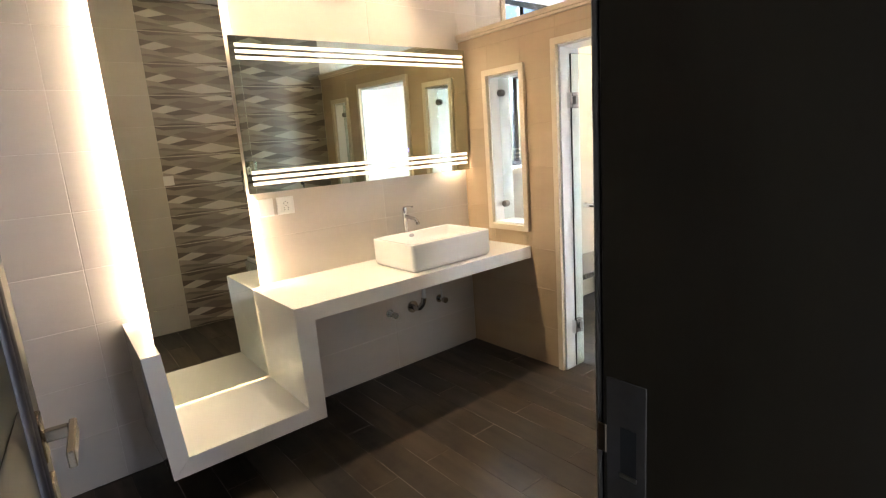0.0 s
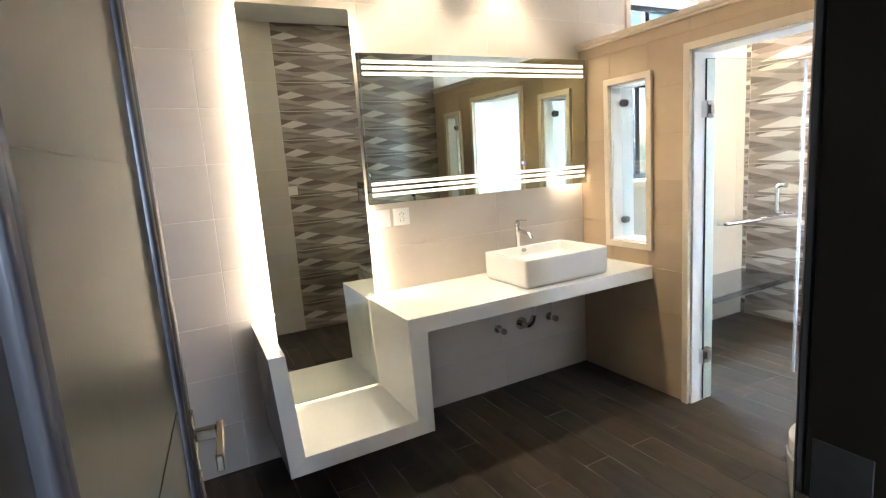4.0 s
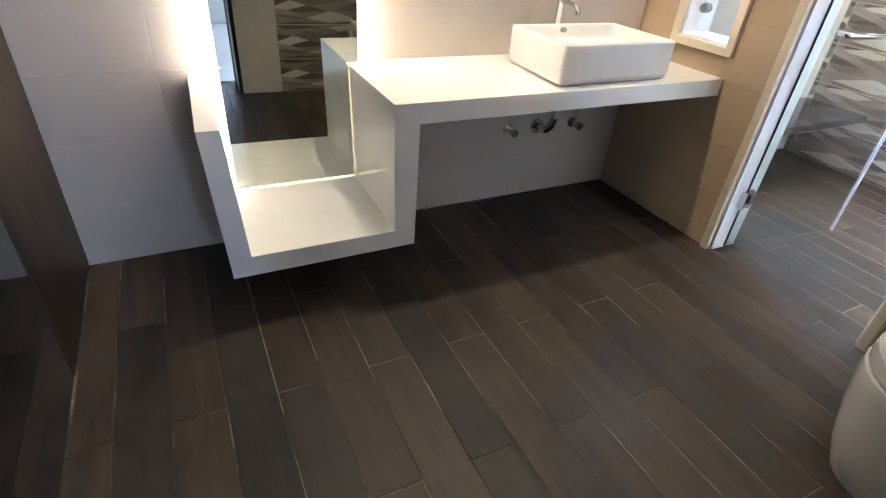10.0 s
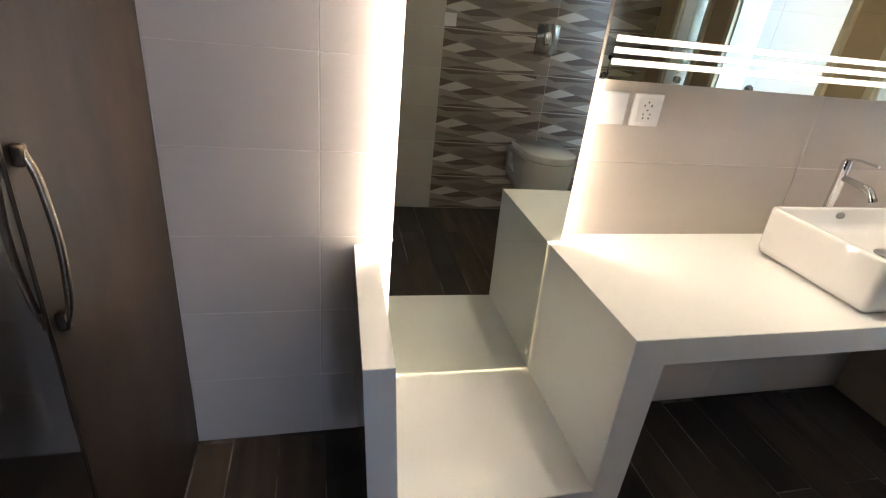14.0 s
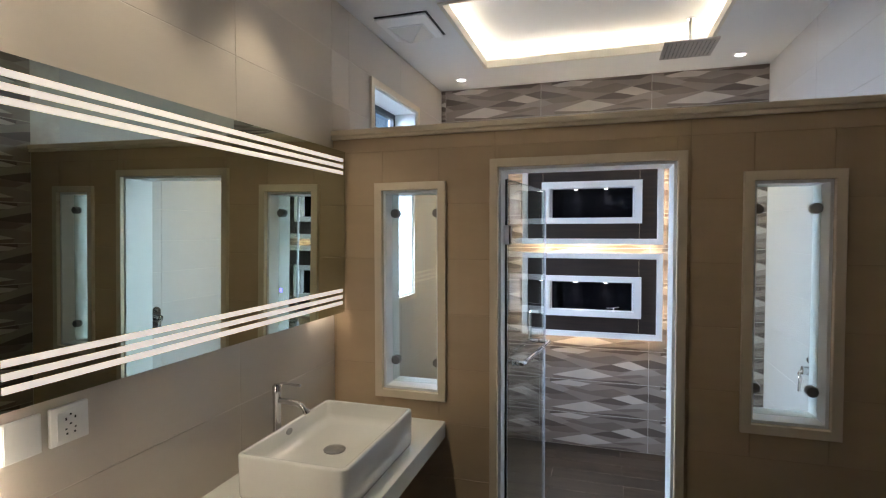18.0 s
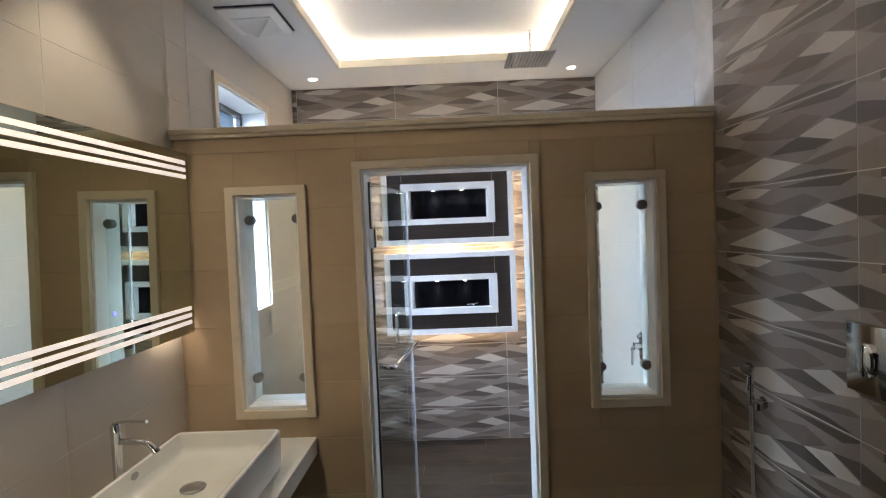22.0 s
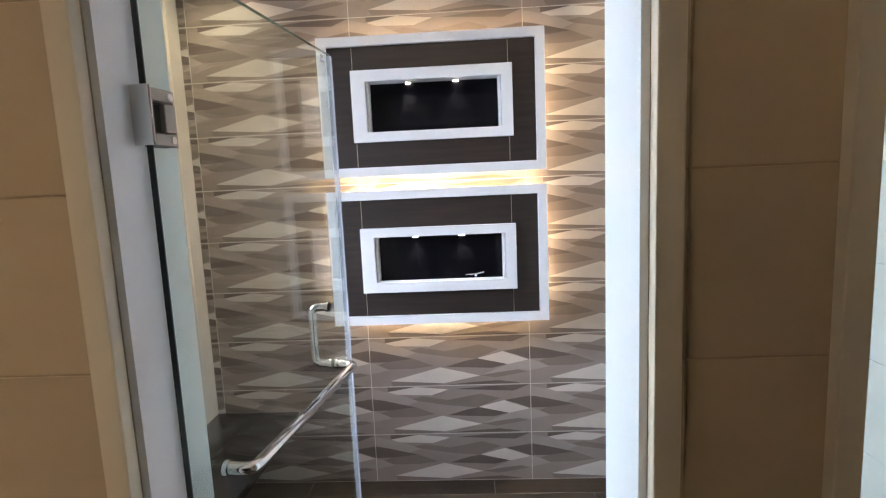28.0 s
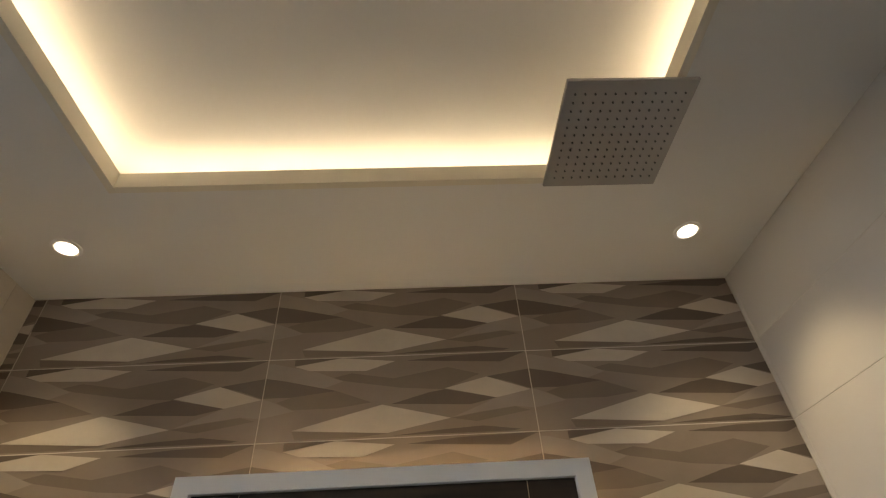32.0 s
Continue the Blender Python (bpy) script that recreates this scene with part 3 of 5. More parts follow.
wide = thing("wide_mirror", "wide bathroom mirror with lit frosted stripes along top and bottom", "mirror", (-0.802, -0.0618, 1.713))
wide.rotation_euler = (radians(0.728), 0, radians(-1.117))
part("mirror_glass", box(-0.79, 0.782, 0.0, 0.006, -0.402, 0.402), M_MIRROR2, wide)
part("housing", box(-0.735, 0.752, 0.0065, 0.036, -0.365, 0.365), M_PLASTIC, wide)
part("led_strip", box(0.560, 0.768, 0.012, 0.034, -0.382, -0.370), M_LED_W, wide)
for z0 in (-0.361, -0.330, -0.299, 0.287, 0.318, 0.349):
    part("lit_stripe", box(-0.762, 0.760, -0.0014, -0.0002, z0, z0 + 0.017), M_FILM, wide)
part("touch_button", lathe([(0.009, 0.0), (0.009, 0.001), (0.002, 0.0012)], n=16), M_BLUE, wide, "small blue touch light")
wide.children[-1].matrix_basis = pose(0.255, -0.0002, -0.235, 90, 0, 0)

# ---- basin ----
basin = thing("washbasin", "white rectangular ceramic vessel basin on the counter", "sink", (-0.622, -0.345, 0.80))


def basin_shell(w, d, h, wall=0.016):
    bm = bmesh.new()

    def ring(w2, d2, z, r, n=5):
        pts = []
        for cx, cy, a in ((w2 - r, d2 - r, 0), (-w2 + r, d2 - r, 90), (-w2 + r, -d2 + r, 180), (w2 - r, -d2 + r, 270)):
            for k in range(n + 1):
                t = radians(a + 90 * k / n)
                pts.append(bm.verts.new((cx + r * math.cos(t), cy + r * math.sin(t), z)))
        return pts
    spec = [(w / 2 - 0.022, d / 2 - 0.020, 0.0, 0.014), (w / 2 - 0.014, d / 2 - 0.013, 0.004, 0.018), (w / 2 - 0.005, d / 2 - 0.005, 0.014, 0.022), (w / 2 - 0.001, d / 2 - 0.001, 0.03, 0.023), (w / 2, d / 2, h - 0.010, 0.023), (w / 2 - 0.001, d / 2 - 0.001, h - 0.004, 0.022), (w / 2 - 0.004, d / 2 - 0.004, h - 0.001, 0.021), (w / 2 - 0.007, d / 2 - 0.007, h, 0.019),
            (w / 2 - wall + 0.003, d / 2 - wall + 0.003, h, 0.016), (w / 2 - wall, d / 2 - wall, h - 0.002, 0.015), (w / 2 - wall - 0.002, d / 2 - wall - 0.002, h - 0.008, 0.016), (w / 2 - wall - 0.010, d / 2 - wall - 0.010, h - 0.050, 0.022), (w / 2 - wall - 0.016, d / 2 - wall - 0.016, h - 0.062, 0.028), (w / 2 - wall - 0.030, d / 2 - wall - 0.030, h - 0.071, 0.040), (w / 2 - wall - 0.060, d / 2 - wall - 0.060, h - 0.076, 0.06), (0.05, 0.05, h - 0.084, 0.035)]
    rings = [ring(*s) for s in spec]
    for a, b in zip(rings, rings[1:]):
        for k in range(len(a)):
            bm.faces.new((a[k], a[(k + 1) % len(a)], b[(k + 1) % len(a)], b[k]))
    bm.faces.new(rings[0][::-1])
    bm.faces.new(rings[-1])
    return bm


part("bowl", basin_shell(0.605, 0.415, 0.165), M_CERAMIC, basin, smooth=True)
part("drain", lathe([(0.040, 0.0805), (0.042, 0.086), (0.038, 0.089), (0.012, 0.0905), (0.003, 0.0905)], at=(0, 0, 0), n=32), M_PEWTER2, basin, "round steel drain cover", smooth=True)
bm = lathe([(0.014, 0), (0.015, 0.003), (0.010, 0.004)])
bmesh.ops.transform(bm, matrix=pose(-0.02, 0.187, 0.140, 80, 0, 0) @ Matrix.Diagonal((1.35, 0.8, 1, 1)), verts=bm.verts)
part("overflow", bm, M_PEWTER2, basin, "dark metal overflow ring", smooth=True)

tap = thing("basin_tap", "tall chrome single-lever mixer tap standing on the counter", "tap", (-0.642, -0.105, 0.80))
part("body", lathe([(0.027, 0), (0.027, 0.006), (0.021, 0.012), (0.016, 0.03), (0.016, 0.275), (0.017, 0.279), (0.017, 0.312), (0.015, 0.318), (0.004, 0.319)], n=20), M_CHROME_T, tap, smooth=True)
part("spout", sweep([(0, 0, 0.258), (0, -0.05, 0.258), (0, -0.112, 0.250), (0, -0.130, 0.228)], 0.0112, n=14), M_CHROME_T, tap, smooth=True)
part("aerator", tube((0, -0.1295, 0.229), (0, -0.136, 0.218), 0.0125), M_CHROME_D, tap, smooth=True)
part("lever", sweep([(0, 0.008, 0.320), (-0.008, -0.04, 0.330), (-0.022, -0.12, 0.332)], 0.0045, n=10), M_CHROME_T, tap, smooth=True)


# ---- partition: cap, windows and shower doorway ----
cap = thing("partition_cap", "beige moulding capping the tiled partition", "moulding", (P1 / 2, Y_S / 2, 2.18))
part("cap_board", box(-P1 / 2 - 0.022, P1 / 2 + 0.022, Y_S / 2 + 0.001, -Y_S / 2 - 0.001, 0.018, 0.046, bevel=0.004), M_TRIM, cap)
for s in (-1, 1):
    part("under_lip", box(min(s * (P1 / 2 + 0.001), s * (P1 / 2 + 0.016)), max(s * (P1 / 2 + 0.001), s * (P1 / 2 + 0.016)), Y_S / 2 + 0.001, -Y_S / 2 - 0.001, 0.0, 0.0175, bevel=0.003), M_TRIM, cap)
part("core", box(-P1 / 2 + 0.001, P1 / 2 - 0.001, Y_S / 2 + 0.001, -Y_S / 2 - 0.001, 0.0005, 0.0175), M_TRIM, cap)


def ring_mesh(x0, x1, y0, y1, z0, z1, w, foot=True, bevel=0.003):
    """A mitred frame round an opening in the yz plane, open at the foot where told."""
    bm = bmesh.new()
    inner = [(y0, z0), (y0, z1), (y1, z1), (y1, z0)]
    outer = [(y0 - w, z0 - w if foot else z0), (y0 - w, z1 + w), (y1 + w, z1 + w), (y1 + w, z0 - w if foot else z0)]
    rows = [[bm.verts.new((x, *q)) for q in ring] for x, ring in ((x0, inner), (x0, outer), (x1, outer), (x1, inner))]
    for k in range(4 if foot else 3):
        j = (k + 1) % 4
        for a, b in ((0, 1), (1, 2), (2, 3), (3, 0)):
            bm.faces.new((rows[a][k], rows[b][k], rows[b][j], rows[a][j]))
    if not foot:
        for k in (0, 3):
            bm.faces.new([r[k] for r in rows])
    bmesh.ops.recalc_face_normals(bm, faces=bm.faces)
    if bevel:
        bmesh.ops.bevel(bm, geom=[e for e in bm.edges if len(e.link_faces) == 2 and e.calc_face_angle() > 1.0], offset=bevel, segments=2, affect="EDGES", profile=0.6)
    return bm


def ring_frame(parent, x0, x1, y0, y1, z0, z1, w, mat, name, bottom=True, bevel=0.003, label=""):
    bm = ring_mesh(x0, x1, y0, y1, z0, z1, w, bottom, bevel)
    bmesh.ops.translate(bm, verts=bm.verts, vec=-Vector(parent.location))
    return part(name, bm, mat, parent, label)


def disc_clip(parent, x, y, z, side):
    bm = lathe([(0.004, -0.020), (0.021, -0.019), (0.023, -0.012), (0.023, 0.012), (0.021, 0.019), (0.004, 0.020)], n=20)
    bmesh.ops.transform(bm, matrix=pose(0, 0, 0, 0, 90, 0), verts=bm.verts)
    box(-0.010, 0.010, 0, side * 0.03, -0.016, 0.016, bm)
    part("glass_clip", bm, M_CLIP, parent, "round brushed steel glass clip", smooth=True, at=Vector((x, y, z)) - Vector(parent.location))


for y0, y1, z0, z1 in (HOLES_P[0], HOLES_P[2]):
    win = thing("fixed_glass_window", "narrow fixed glass light with beige frame in the partition", "window", (0.09, (y0 + y1) / 2, z0), group="narrow lights of the partition")
    ring_frame(win, -0.022, 0.004, y0, y1, z0, z1, 0.038, M_TRIM, "frame")
    ring_frame(win, P1 - 0.004, P1 + 0.018, y0, y1, z0, z1, 0.038, M_FRAMEW, "back_frame")
    o = Vector(win.location)
    for q in ((y0, y0 + 0.012, z0, z1), (y1 - 0.012, y1, z0, z1), (y0 + 0.0125, y1 - 0.0125, z0, z0 + 0.012), (y0 + 0.0125, y1 - 0.0125, z1 - 0.012, z1)):
        part("reveal_lining", box(0.0045 - o.x, P1 - 0.0045 - o.x, q[0] - o.y, q[1] - o.y, q[2] - o.z, q[3] - o.z), M_FRAMEW, win)
    part("pane", box(0.083 - o.x, 0.089 - o.x, y0 + 0.014 - o.y, y1 - 0.014 - o.y, z0 + 0.014 - o.z, z1 - 0.014 - o.z), M_GLASS, win)
    for yy, sd in ((y0 + 0.034, -0.7), (y1 - 0.034, 0.7)):
        for zz in (z0 + 0.125, z1 - 0.11):
            disc_clip(win, 0.086, yy, zz, sd)

dy0, dy1, _, dz1 = HOLES_P[1]
doorway = thing("shower_doorway", "shower doorway with beige trim and white reveal", "door frame", (0.09, (dy0 + dy1) / 2, 0))
ring_frame(doorway, -0.022, 0.004, dy0, dy1, 0.001, dz1, 0.038, M_TRIM, "trim", bottom=False)
ring_frame(doorway, P1 - 0.004, P1 + 0.018, dy0, dy1, 0.001, dz1, 0.038, M_FRAMEW, "back_trim", bottom=False)
for q in ((dy0, dy0 + 0.012, 0.001, dz1), (dy1 - 0.012, dy1, 0.001, dz1), (dy0 + 0.0125, dy1 - 0.0125, dz1 - 0.012, dz1)):
    part("reveal_lining", box(0.0045 - 0.09, P1 - 0.0045 - 0.09, q[0] - (dy0 + dy1) / 2, q[1] - (dy0 + dy1) / 2, q[2], q[3]), M_FRAMEW, doorway)

# ---- glass shower door, swung into the shower ----
gdoor = thing("glass_shower_door", "frameless glass shower door standing open with chrome hinges", "door", (0.085, -0.876, 0.0))
gdoor.rotation_euler = (0, 0, radians(-7.4))
GL, GT = 0.779, 1.964
part("glass_pane", box(0.008, GL, -0.004, 0.004, 0.012, GT), M_GLASS, gdoor)
part("glass_edge", box(0.0055, 0.0075, -0.0052, 0.0052, 0.012, GT), M_EDGE, gdoor, "glass edge, its light and dark put into the colour")
part("top_edge", box(0.008, GL, -0.004, 0.004, GT + 0.0005, GT + 0.0025), M_EDGE_LIT, gdoor, "glass edge, its light and dark put into the colour")
bm = box(GL + 0.0005, GL + 0.009, -0.008, 0.008, 0.012, GT, bevel=0.003)
box(GL + 0.009, GL + 0.019, -0.003, 0.003, 0.012, GT, bm)
part("edge_seal", bm, M_SEAL, gdoor, "milky plastic edge seal")
part("etched_mark", box(GL - 0.075, GL - 0.045, -0.0048, -0.0042, GT - 0.032, GT - 0.024), M_SEAL, gdoor, "small pale maker's mark")
part("etched_mark", box(GL - 0.068, GL - 0.052, -0.0048, -0.0042, GT - 0.021, GT - 0.010), M_SEAL, gdoor)
for hz in (0.285, 1.70):
    hinge = part("hinge", box(-0.014, 0.002, -0.016, 0.016, hz - 0.022, hz + 0.022, bevel=0.003), M_CHROME, gdoor, "square chrome glass hinge")
    for s in (-1, 1):
        bm = box(0.004, 0.058, s * 0.0045, s * 0.0135, hz - 0.045, hz - 0.024, bevel=0.002)
        box(0.004, 0.058, s * 0.0045, s * 0.0135, hz + 0.024, hz + 0.045, bm, bevel=0.002)
        box(0.030, 0.058, s * 0.0045, s * 0.0135, hz - 0.0235, hz + 0.0235, bm, bevel=0.002)
        part("clamp_plate", bm, M_CLIP, hinge)
        for dz in (-0.034, 0.034):
            part("screw", tube((0.046, s * 0.0136, hz + dz), (0.046, s * 0.0150, hz + dz), 0.006, n=12), M_STEEL, hinge)
    part("wall_plate", box(-0.020, -0.0145, -0.030, 0.030, hz - 0.045, hz + 0.045, bevel=0.002), M_CHROME, hinge)
HX, HZ = GL - 0.116, 1.062
pull = part("towel_bar_handle", sweep([(HX, -0.006, HZ), (HX, -0.062, HZ), (HX - 0.56, -0.062, HZ), (HX - 0.56, -0.006, HZ)], 0.0125, n=14), M_CHROME, gdoor, "chrome towel bar handle", smooth=True)
part("grip", sweep([(HX, 0.006, HZ), (HX, 0.058, HZ), (HX, 0.058, HZ + 0.172), (HX, 0.006, HZ + 0.172)], 0.0115, n=14), M_CHROME, pull, smooth=True)
for x, y, z in ((HX, -1, HZ), (HX, 1, HZ), (HX, 1, HZ + 0.172), (HX - 0.56, -1, HZ)):
    part("collar", tube((x, y * 0.0045, z), (x, y * 0.014, z), 0.015, n=16), M_CHROME, pull, smooth=True)


# ---- windows of the shower ----
def outer_window(name, label, x0, x1, z0, z1, bars):
    win = thing(name, label, "window", ((x0 + x1) / 2, 0.1, z0))
    o = Vector(win.location)
    bm = ring_mesh(-0.016, 0.003, x0, x1, z0, z1, 0.042)
    bmesh.ops.transform(bm, matrix=Matrix(((0, 1, 0, 0), (1, 0, 0, 0), (0, 0, 1, 0), (0, 0, 0, 1))), verts=bm.verts)
    bmesh.ops.recalc_face_normals(bm, faces=bm.faces)
    bmesh.ops.translate(bm, verts=bm.verts, vec=-o)
    part("trim", bm, M_TRIM, win)
    for q in ((x0, x0 + 0.01, z0, z1), (x1 - 0.01, x1, z0, z1), (x0 + 0.0105, x1 - 0.0105, z0, z0 + 0.01), (x0 + 0.0105, x1 - 0.0105, z1 - 0.01, z1)):
        part("reveal_lining", box(q[0] - o.x, q[1] - o.x, 0.0035 - o.y, 0.218 - o.y, q[2] - o.z, q[3] - o.z), M_FRAMEW, win)
    f = 0.04
    fr = part("sash", box(x0 + 0.011 - o.x, x0 + f - o.x, 0.06, 0.095, 0.011, z1 - z0 - 0.011, bevel=0.003), M_ALU, win, "black aluminium sash")
    part("stile", box(x1 - f - o.x, x1 - 0.011 - o.x, 0.06, 0.095, 0.011, z1 - z0 - 0.011, bevel=0.003), M_ALU, fr)
    part("rail", box(x0 + f + 0.0005 - o.x, x1 - f - 0.0005 - o.x, 0.06, 0.095, 0.011, f + 0.012, bevel=0.003), M_ALU, fr)
    part("rail", box(x0 + f + 0.0005 - o.x, x1 - f - 0.0005 - o.x, 0.06, 0.095, z1 - z0 - f - 0.01, z1 - z0 - 0.011, bevel=0.003), M_ALU, fr)
    for x in bars:
        part("mullion", box(x - 0.024 - o.x, x + 0.024 - o.x, 0.062, 0.093, f + 0.0125, z1 - z0 - f - 0.0105, bevel=0.003), M_ALU, fr)
    p = part("pane", box(x0 + f + 0.001 - o.x, x1 - f - 0.001 - o.x, 0.098, 0.102, 0.04, z1 - z0 - 0.04), M_GLASS, win)
    p.visible_shadow = False
    return win


x0, x1, z0, z1 = HOLES_N[0]
outer_window("shower_window", "tall black aluminium window with beige trim and white reveal", x0, x1, z0, z1, [0.745])
x0, x1, z0, z1 = HOLES_N[1]
outer_window("transom_window", "low black framed transom window above the partition", x0, x1, z0, z1, [0.862])
tagged(part("backdrop", box(-1.2, 2.6, 2.6, 2.65, 0.2, 4.2), M_FROST), "bright overcast daylight outside the shower windows", "backdrop", kind="structure")

# ---- lit wall panels with niches ----
def niche_ring(x0, x1, inner, outer):
    bm = bmesh.new()
    def corners(r):
        return [(r[0], r[2]), (r[0], r[3]), (r[1], r[3]), (r[1], r[2])]
    rows = [[bm.verts.new((x, *q)) for q in corners(r)] for x, r in ((x0, inner), (x0, outer), (x1, outer), (x1, inner))]
    for k in range(4):
        for a, b in ((0, 1), (1, 2), (2, 3), (3, 0)):
            bm.faces.new((rows[a][k], rows[b][k], rows[b][(k + 1) % 4], rows[a][(k + 1) % 4]))
    bmesh.ops.recalc_face_normals(bm, faces=bm.faces)
    bmesh.ops.bevel(bm, geom=[e for e in bm.edges if e.calc_face_angle() > 1.0], offset=0.002, segments=2, affect="EDGES", profile=0.6)
    return bm



for z0, z1, n0, n1, i0, i1 in ((1.618, 2.242, 1.774, 2.093, 1.818, 2.042), (0.912, 1.552, 1.070, 1.377, 1.118, 1.334)):
    panel = thing("lit_wall_panel", "dark wenge panel with white frame and black niche, glowing round its edge", "wall panel", (X_E, -1.23, z0), group="panels on the shower wall")
    o = Vector(panel.location)
    xf = 1.680

    def pbox(xa, xb, ya, yb, za, zb, bevel=0.0):
        return box(xa - o.x, xb - o.x, ya - o.y, yb - o.y, za - o.z, zb - o.z, bevel=bevel)
    yl, yr = -0.716, -1.738
    ring_frame(panel, xf, xf + 0.09, yr + 0.042, yl - 0.042, z0 + 0.042, z1 - 0.042, 0.042, M_FRAMEW, "frame", bevel=0.002)
    xb = xf + 0.016
    ya, yb, za, zb = yr + 0.043, yl - 0.043, z0 + 0.043, z1 - 0.043
    s0, s1 = -1.575, -0.873
    for q in ((ya, s0 - 0.001, za, zb), (s1 + 0.001, yb, za, zb), (s0 + 0.001, s1 - 0.001, i1 + 0.001, zb), (s0 + 0.001, s1 - 0.001, za, i0 - 0.001), (s0 + 0.001, -1.541, i0, i1), (-0.930, s1 - 0.001, i0, i1)):
        part("veneer_board", pbox(xb, xb + 0.012, *q), M_WENGE, panel)
    for ys in (s0, s1):
        part("seam", pbox(xb + 0.0005, xb + 0.006, ys - 0.0009, ys + 0.0009, za, zb), M_TRIM, panel, "thin pale seam")
    part("niche_frame", niche_ring(xf - 0.006 - o.x, xf + 0.02 - o.x, (-1.541 - o.y, -0.930 - o.y, i0 - o.z, i1 - o.z), (-1.592 - o.y, -0.865 - o.y, n0 - o.z, n1 - o.z)), M_FRAMEW, panel, "white niche frame")
    for q in ((-1.540, -1.530, i0, i1), (-0.941, -0.931, i0, i1), (-1.5295, -0.9415, i1 - 0.001, i1 + 0.01), (-1.5295, -0.9415, i0 - 0.01, i0 + 0.001)):
        part("niche_side", pbox(xf + 0.0205, xf + 0.088, *q), M_FRAMEW, panel)
    part("niche_back", pbox(xf + 0.066, xf + 0.080, -1.529, -0.942, i0 + 0.0015, i1 - 0.0015), M_BGLASS, panel, "black glass niche back")
    part("niche_liner", pbox(xf + 0.045, xf + 0.0655, -1.5285, -0.943, i0 + 0.002, i0 + 0.006), M_BGLASS, panel, "black glass niche floor")
    for ys in (-1.12, -1.34):
        lamp = part("niche_lamp", lathe([(0.019, 0), (0.020, -0.003), (0.015, -0.005)], at=(xf + 0.043 - o.x, ys - o.y, i1 - 0.0015 - o.z), n=18), M_CHROME, panel, "small chrome niche spotlight")
        part("lens", lathe([(0.014, -0.0065), (0.013, -0.008), (0.002, -0.0085)], at=(xf + 0.043 - o.x, ys - o.y, i1 - 0.0015 - o.z), n=14), M_LAMP, lamp)
        bulb = new("niche_beam", bpy.data.lights.new("niche_beam", "SPOT"))
        bulb.data.energy, bulb.data.color, bulb.data.spot_size, bulb.data.spot_blend, bulb.data.shadow_soft_size = 3.0, (1, 0.95, 0.85), radians(70), 0.5, 0.01
        bulb.location = (xf + 0.043, ys, i1 - 0.016)
    part("spacer", pbox(xf + 0.0995, X_E - 0.002, yr + 0.052, yl - 0.052, z0 + 0.052, z1 - 0.052), M_FRAMEW, panel)
    part("back_board", pbox(xf + 0.0905, xf + 0.0985, yr + 0.02, -1.541, z0 + 0.02, z1 - 0.02), M_FRAMEW, panel)
    part("back_board", pbox(xf + 0.0905, xf + 0.0985, -0.9305, yl - 0.02, z0 + 0.02, z1 - 0.02), M_FRAMEW, panel)
    part("back_board", pbox(xf + 0.0905, xf + 0.0985, -1.5405, -0.931, z0 + 0.02, i0 - 0.0105), M_FRAMEW, panel)
    part("back_board", pbox(xf + 0.0905, xf + 0.0985, -1.5405, -0.931, i1 + 0.0105, z1 - 0.02), M_FRAMEW, panel)
    for q in ((yr + 0.045, yr + 0.0515, z0 + 0.052, z1 - 0.052), (yl - 0.0515, yl - 0.045, z0 + 0.052, z1 - 0.052), (yr + 0.052, yl - 0.052, z1 - 0.0515, z1 - 0.045), (yr + 0.052, yl - 0.052, z0 + 0.045, z0 + 0.0515)):
        part("led_strip", pbox(xf + 0.130, xf + 0.140, *q), M_LED_P, panel)
ob = thing("tap_ornament", "small chrome fitting lying in the lower niche", "fitting", (1.735, -1.40, 1.1245))
part("stem", sweep([(0, 0.05, 0.008), (0, 0.0, 0.012), (0, -0.04, 0.020)], 0.004, n=8), M_CHROME, ob, smooth=True)
part("knob", lathe([(0.009, 0.0), (0.010, 0.01), (0.006, 0.016)], n=14), M_CHROME, ob, smooth=True)

# ---- shower fittings ----
bench = thing("shower_bench", "black granite bench slab spanning the shower wall", "bench", (1.0, -0.22, 0.36))
part("slab", box(P1 + 0.002 - 1.0, X_E - 0.002 - 1.0, -0.44 + 0.22, -0.002 + 0.22, 0.0, 0.045, bevel=0.003), M_BLACK, bench)
part("apron", box(P1 + 0.002 - 1.0, X_E - 0.002 - 1.0, -0.42 + 0.22, -0.40 + 0.22, -0.012, -0.001), M_TILE, bench)

head = thing("rain_shower_head", "square brushed steel rain shower head hanging from the ceiling", "shower head", (1.140, -1.808, 2.83))
part("plate", box(-0.16, 0.16, -0.15, 0.15, -0.004, 0.006, bevel=0.002), M_HEAD, head)
part("arm", tube((0.04, -0.02, 0.006), (0.04, -0.02, 0.2035), 0.012), M_STEEL, head, smooth=True)
part("ceiling_flange", lathe([(0.022, 0.194), (0.022, 0.200), (0.019, 0.2035)], at=(0.04, -0.02, 0)), M_CHROME, head, smooth=True)
part("swivel", lathe([(0.02, 0.006), (0.022, 0.02), (0.013, 0.04)], n=18, at=(0.04, -0.02, 0)), M_CHROME, head, smooth=True)
bm = bmesh.new()
for i in range(12):
    for j in range(12):
        bmesh.ops.create_cone(bm, cap_ends=True, segments=6, radius1=0.0026, radius2=0.0018, depth=0.004, matrix=Matrix.Translation((-0.126 + 0.0229 * i, -0.126 + 0.0229 * j, -0.006)))
tagged(part("nozzles", bm, M_NOZZLE, head, "grey rubber nozzles"), kind="stuff")

